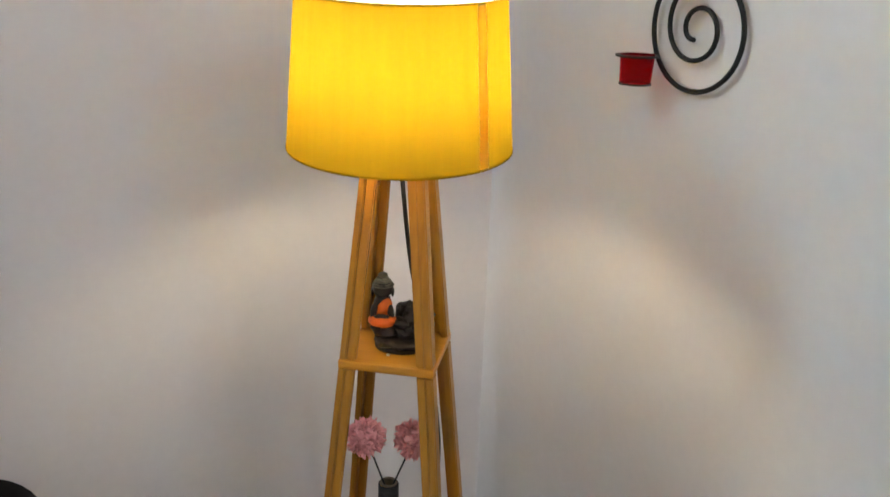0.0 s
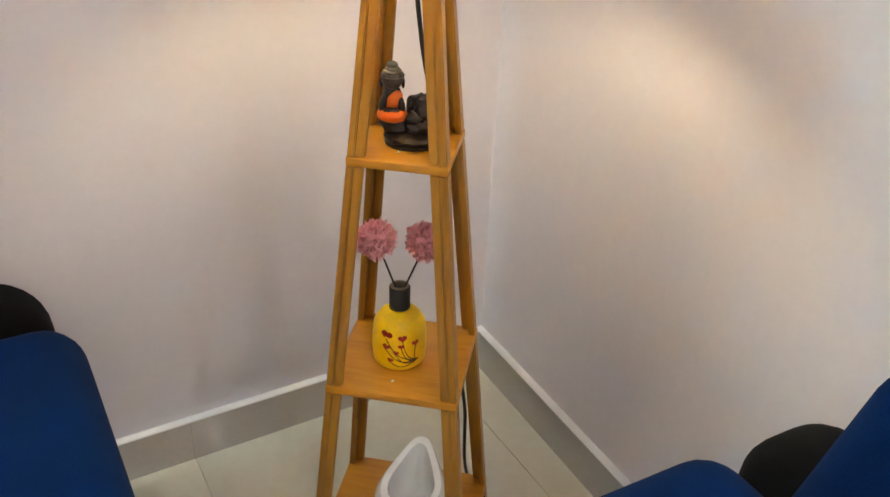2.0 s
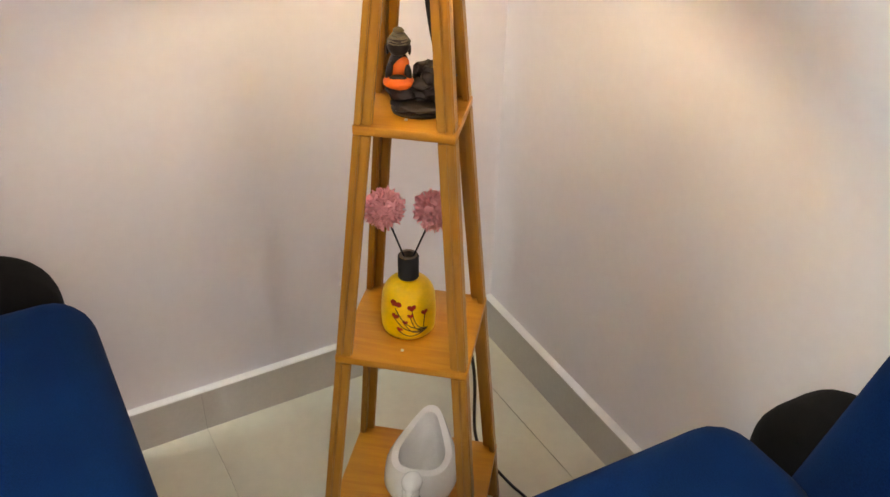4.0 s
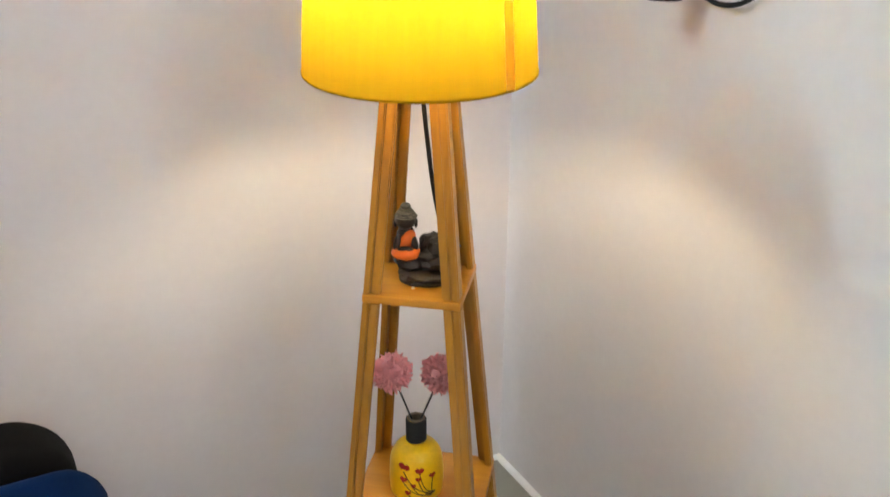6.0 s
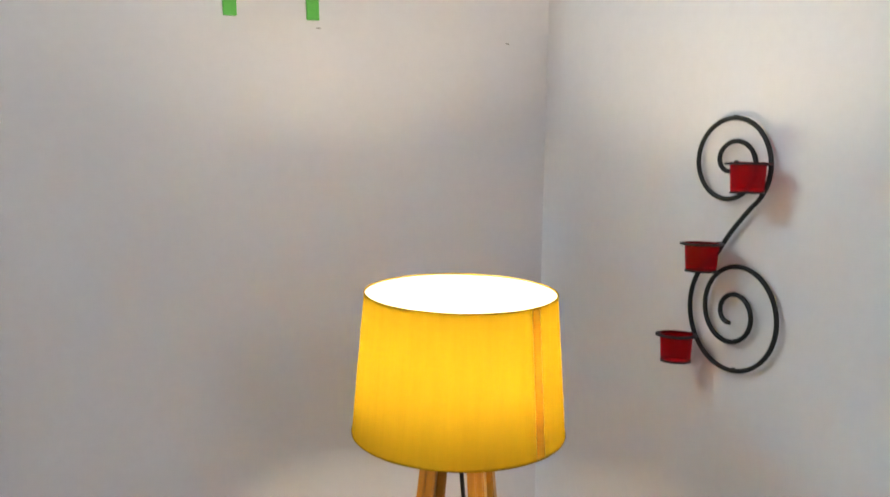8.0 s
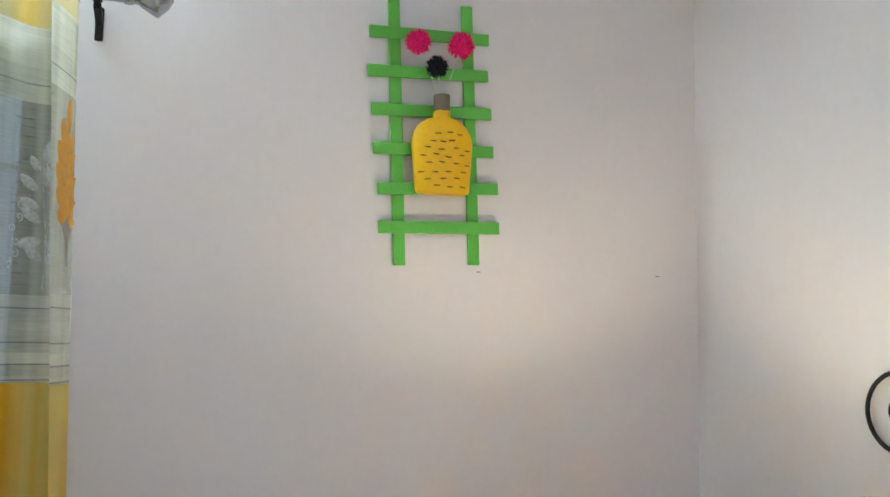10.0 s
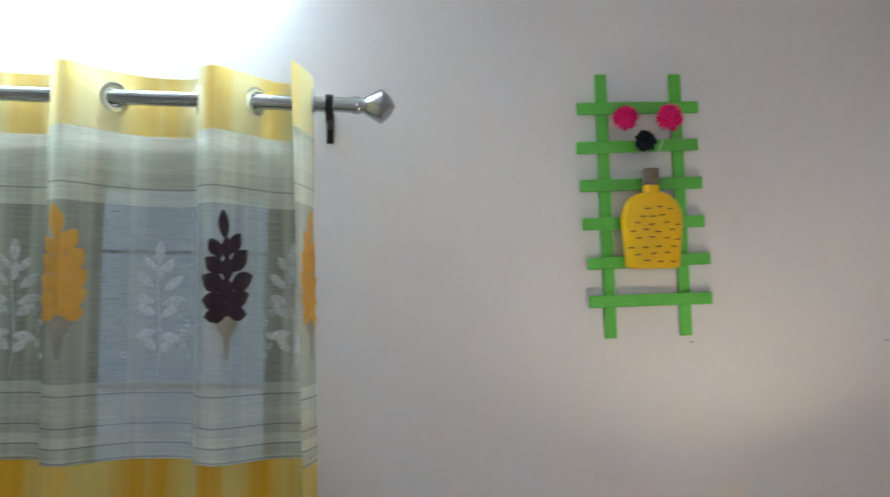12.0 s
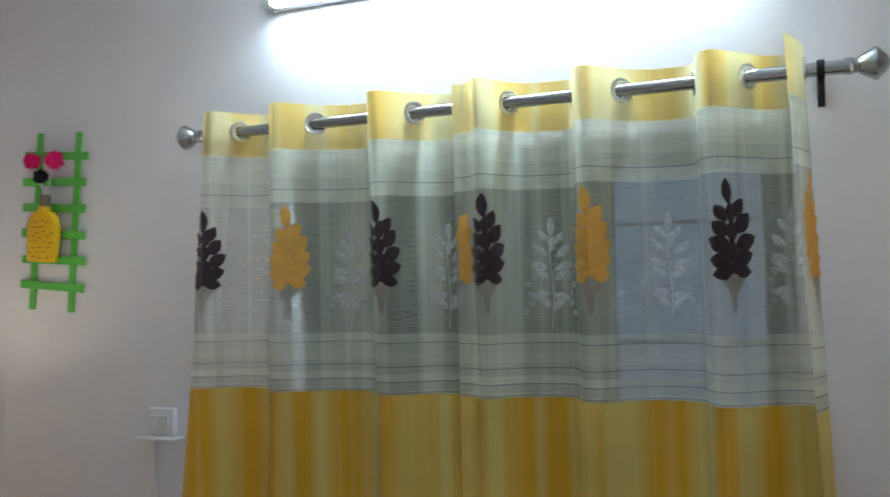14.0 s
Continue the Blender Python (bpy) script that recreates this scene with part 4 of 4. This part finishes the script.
def sprig(kind, fold, cx, parent, z0, side=1):
    """An applique plant: leaves up a stem over a trumpet base, laid on the cloth."""
    bm = bmesh.new()
    rnd = random.Random(int(abs(cx) * 1000))
    if kind == "white":
        for dx, dz, ln, w, a in ((0, .092, .044, .0085, 2), (-.008, .080, .034, .0075, -38), (.009, .074, .034, .0075, 34), (-.010, .050, .044, .009, -50), (.010, .044, .046, .009, 48),
                                 (-.008, .022, .040, .009, -70), (.008, .018, .042, .009, 66), (0, .058, .038, .0075, 5), (-.006, .000, .040, .009, -60), (.006, -.004, .042, .009, 56),
                                 (-.004, -.030, .042, .010, -106), (.004, -.036, .042, .010, 102), (-.003, -.062, .036, .009, -48), (.003, -.066, .034, .008, 44)):
            leaf(bm, dx, dz, ln * 0.90, w * 0.85, a + rnd.uniform(-6, 6))
        tube_along(bm, [(0.004 * math.sin(k * 0.5), -0.0004, -.108 + .020 * k) for k in range(11)], 0.0012, 5)
        for side in (-1, 1):
            for k in range(6):
                curl(bm, side * (.052 + .007 * math.cos(k * 2.1) - .002 * k), -.072 + .0195 * k, .0075, 1.2 * k, side * (1 if k % 2 else -1))
        mat, label = IVORY, "white embroidered leaf spray"
    else:
        plan = ((-.004, .132, .048, .0085, -6), (.006, .108, .038, .0095, 30), (-.012, .100, .032, .008, -26), (.010, .078, .044, .0115, 44), (-.008, .074, .036, .010, -46),
                (.010, .050, .046, .0115, 62), (-.006, .046, .040, .0115, -64), (.006, .026, .044, .0115, 78), (-.004, .022, .040, .0115, -80), (.002, .006, .040, .010, 96), (-.002, .004, .034, .0095, -98),
                (.0, .096, .038, .0085, 4), (.001, .060, .040, .0100, -4), (.0, .022, .042, .0115, 3), (.0, .0, .030, .0120, 0))
        wide = 1.26 if kind == "dark" else 1.42
        for dx, dz, ln, w, a in plan:
            leaf(bm, dx, dz, ln * rnd.uniform(1.0, 1.14), w * wide, a + rnd.uniform(-5, 5), 0.0026)
        mat, label = (PLUM, "dark plum velvet applique leaves") if kind == "dark" else (OCHRE, "ochre applique leaves")
    mid = fold.reach(cx) if side > 0 else fold.length - 0.062

    def lay(b):
        """Wrap the flat plant onto the cloth; what passes the cloth's edge is cut off."""
        b.verts.ensure_lookup_table()
        off = [v for v in b.verts if not 0.001 < mid + v.co.x < fold.length - 0.001]
        bmesh.ops.delete(b, geom=off, context="VERTS")
        for v in b.verts:
            v.co = fold.place(mid + v.co.x, z0 + v.co.z, side * (0.0030 - v.co.y))
        return b

    sp = part("leaf_motif", lay(bm), mat, parent, label)
    if kind != "white":
        bm = bmesh.new()
        for w0, w1, z_a, z_b in ((.019, .031, -.024, -.001), (.009, .019, -.036, -.024), (.0035, .0085, -.074, -.036)):
            t = bmesh.new()
            vs = [t.verts.new((sx * ww, -0.0004, zz)) for zz, ww in ((z_a, w0), (z_b, w1)) for sx in (-1, 1)]
            t.faces.new((vs[0], vs[1], vs[3], vs[2]))
            bmesh.ops.subdivide_edges(t, edges=t.edges[:], cuts=3, use_grid_fill=True)
            merge(bm, t)
        part("trumpet_base", lay(bm), TAUPE, sp, "grey-brown trumpet base")


def curtain(keys, seed, motifs, label, flare):
    cu = thing("curtain", pose(0, 0, 0), label, "curtain", "curtains")
    fold = Fold(keys, seed, flare)
    rings = fold.crossings()
    bm = bmesh.new()
    cloth(bm, fold, Z_BAND, Z_TOP, 300, 30, 0.0016)
    holes = [Vector((c.x, c.y, ROD_Z)) for _, c, _ in rings]
    bmesh.ops.delete(bm, geom=[v for v in bm.verts if any((v.co - c).length < 0.0200 for c in holes)], context="VERTS")
    part("header_band", bm, HEADER, cu, "yellow satin eyelet band")
    bm = bmesh.new()
    part("sheer_panel", cloth(bm, fold, Z_SHEER, Z_BAND - 0.0005, 240, 24, 0.0), SHEER, cu, "sheer cream gauze with woven stripes")
    bm = bmesh.new()
    part("lower_panel", cloth(bm, fold, Z_HEM, Z_SHEER - 0.0005, 240, 24, 0.0012), SATIN, cu, "opaque yellow satin, fold shading painted in streaks")
    for _, c, turn in rings:
        bm = bmesh.new()
        lathe(bm, [(0.0152, -0.0028), (0.0200, -0.0042), (0.0262, -0.003), (0.0272, 0), (0.0262, 0.003), (0.0200, 0.0042), (0.0152, 0.0028)], 28,
              pose(c.x, c.y, ROD_Z, 90, 0, math.degrees(turn)), closed=True)
        part("eyelet", bm, EYELET, cu, "chrome eyelet ring")
    for kind, x, side in motifs:
        sprig(kind, fold, x, cu, 1.812, side)


def pleat(step, eye, after):
    """One gather: the cloth comes sharply out before the rod, bows, and sinks back through an eyelet to behind it."""
    gap = eye - step
    return [(step - 0.009, -0.030), (step, 0.002), (step + 0.009, 0.045), (step + 0.036, 0.070), (step + 0.036 + 0.45 * (gap - 0.036), 0.042), (eye, -0.001),
            (eye + 0.33 * (after - eye), -0.034), (eye + 0.72 * (after - eye), -0.042)]


curtain([(-2.614, 0.052), (-2.590, 0.064), (-2.565, 0.036), (-2.540, -0.001), (-2.505, -0.034), (-2.462, -0.040)] + pleat(-2.436, -2.324, -2.171)
        + pleat(-2.171, -2.062, -1.945) + [(-1.935, -0.030)], 1.0,
        [("dark", -2.590, 1), ("yellow", -2.376, 1), ("white", -2.250, 1), ("dark", -2.132, 1), ("white", -2.005, 1)],
        "sheer leaf-motif eyelet curtain with a yellow satin lower part", (0.098, 0.0))
curtain([(-1.957, 0.036), (-1.936, 0.030), (-1.914, 0.046), (-1.890, 0.074), (-1.864, 0.046), (-1.838, -0.001), (-1.795, -0.035), (-1.728, -0.042)]
        + pleat(-1.694, -1.593, -1.447) + pleat(-1.447, -1.346, -1.262) + [(-1.256, -0.026), (-1.247, -0.001), (-1.252, 0.040), (-1.264, 0.085), (-1.277, 0.125)], 7.0,
        [("yellow", -1.954, 1), ("dark", -1.882, 1), ("white", -1.765, 1), ("yellow", -1.658, 1), ("white", -1.520, 1), ("dark", -1.394, 1), ("white", -1.290, 1), ("yellow", -1.243, -1)],
        "sheer leaf-motif eyelet curtain beside the trellis wall", (0.0, 0.045))

# ---- wall socket and its conduit ----
so = thing("wall_socket", pose(-2.868, 0, 1.448), "white plastic wall socket box with a small ledge", "socket")
bm = bmesh.new()
part("box", box(bm, -0.043, 0.043, -0.018, -0.0005, -0.032, 0.040, 0.004), SOCKET, so)
bm = bmesh.new()
part("ledge", box(bm, -0.062, 0.066, -0.055, -0.0005, -0.040, -0.034, 0.002), SOCKET, so)
for dx in (-0.018, 0.018):
    bm = bmesh.new()
    part("switch", box(bm, dx - 0.011, dx + 0.011, -0.0225, -0.0175, -0.012, 0.022, 0.0015, 1), SOCKET, so)
bm = bmesh.new()
cd = tagged(part("conduit", box(bm, -2.914, -2.896, -0.014, -0.0005, SKIRT_H + 0.001, 1.406, 0.003), WALL), "thin wall-coloured cable conduit below the socket", "conduit")


# ---- blue armchairs ----
def slab(bm, x0, x1, y0, y1, z0, z1, radius):
    """An upright padded slab with well rounded corners."""
    t = bmesh.new()
    ring = []
    for cx, cz, a0 in ((x1 - radius, z1 - radius, 0), (x0 + radius, z1 - radius, 90), (x0 + radius, z0 + radius, 180), (x1 - radius, z0 + radius, 270)):
        for k in range(9):
            a = radians(a0 + 90 * k / 8)
            ring.append(t.verts.new((cx + radius * math.cos(a), y0, cz + radius * math.sin(a))))
    f = t.faces.new(ring)
    ext = bmesh.ops.extrude_face_region(t, geom=[f])
    bmesh.ops.translate(t, verts=[v for v in ext["geom"] if isinstance(v, bmesh.types.BMVert)], vec=(0, y1 - y0, 0))
    bmesh.ops.recalc_face_normals(t, faces=t.faces)
    rims = [e for e in t.edges if abs(e.verts[0].co.y - e.verts[1].co.y) < 1e-6]
    bmesh.ops.bevel(t, geom=rims, offset=0.035, segments=5, affect="EDGES", profile=0.5)
    return merge(bm, t)


def armchair(m):
    """Local: back against y = 0, the near arm at x = 0, the seat going to -x."""
    ac = thing("armchair", m, "blue velvet armchair with a black back shell beside the lamp corner", "armchair", "armchairs")
    wide = 0.90
    for x0, x1 in ((-0.205, 0.0), (-wide, -wide + 0.205)):
        bm = bmesh.new()
        box(bm, x0, x1, -0.72, -0.215, 0.12, 0.558, 0.066, 6)
        part("arm", bm, VELVET, ac)
    bm = bmesh.new()
    box(bm, -wide + 0.209, -0.209, -0.70, -0.228, 0.20, 0.43, 0.05, 5)
    part("seat", bm, VELVET, ac)
    bm = bmesh.new()
    slab(bm, -wide + 0.030, -0.030, -0.165, -0.045, 0.14, 0.550, 0.105)
    part("back_shell", bm, SHELL, ac, "black fabric back shell")
    bm = bmesh.new()
    box(bm, -wide + 0.158, -0.158, -0.222, -0.092, 0.40, 0.80, 0.06, 6)
    for v in bm.verts:
        v.co.x = -wide / 2 + (v.co.x + wide / 2) * (1 - 0.12 * max(0, v.co.z - 0.50))
    part("back_cushion", bm, VELVET, ac)
    for x in (-0.07, -wide + 0.07):
        for y in (-0.64, -0.25):
            bm = bmesh.new()
            part("leg", rod(bm, (x, y, FLOOR), (x, y, 0.125), 0.014, 14, 0.020), BLACK, ac)
    return ac


ac = armchair(pose(-0.898, 0, 0))
# the other chair is the mirror image, against the east wall
mirror = thing("armchair", pose(-0.002, -0.888, 0.006, 0, 0, -90 + EAST_LEAN), "blue velvet armchair with a black back shell against the plain wall", "armchair", "armchairs")
for o in list(ac.children):
    c = o.copy()
    c.data = o.data.copy()
    c.data.transform(Matrix.Diagonal((-1, 1, 1, 1)))
    c.data.flip_normals()
    if o.name.startswith("back_shell"):
        c.data.transform(Matrix.Translation((-0.018, -0.018, 0.028)))
    elif o.name.startswith("back_cushion"):
        lean = Matrix.Identity(4)
        lean[0][2], lean[0][3], lean[1][3] = 0.22, -0.22 * 0.60 - 0.030, -0.015
        c.data.transform(lean)
    scene.collection.objects.link(c)
    c.parent = mirror

# ---- small marks ----
for x, z in ((-0.506, 1.768), (-0.10, 1.775)):
    bm = bmesh.new()
    tagged(part("wall_scuff", blob(bm, at(x, -0.0006, z, 0.005, 0.0005, 0.0012), 8), DIRT), "small dark scuff on the painted wall", "scuff")

# ---- floor tiles ----
P = 0.606
xs = [-0.114 - P * k for k in range(-1, 8)]
ys = [-P * k for k in range(0, 7)]
shared = {}
for xa in xs:
    for ya in ys:
        x0, x1 = max(xa - P, ROOM_X) + 0.0007, min(xa, 0) - 0.0007
        y0, y1 = max(ya - P, ROOM_Y) + 0.0007, min(ya, 0) - 0.0007
        if x1 - x0 < 0.02 or y1 - y0 < 0.02:
            continue
        key = (round(x1 - x0, 3), round(y1 - y0, 3))
        if key not in shared:
            bm = bmesh.new()
            w, h = key
            box(bm, -w / 2, w / 2, -h / 2, h / 2, -0.0025, 0.0, 0.0006, 1)
            shared[key] = mesh_of(bm, "tile", TILE)
        ob = new("tile", shared[key])
        ob.parent = floor
        ob.location = ((x0 + x1) / 2, (y0 + y1) / 2, FLOOR)
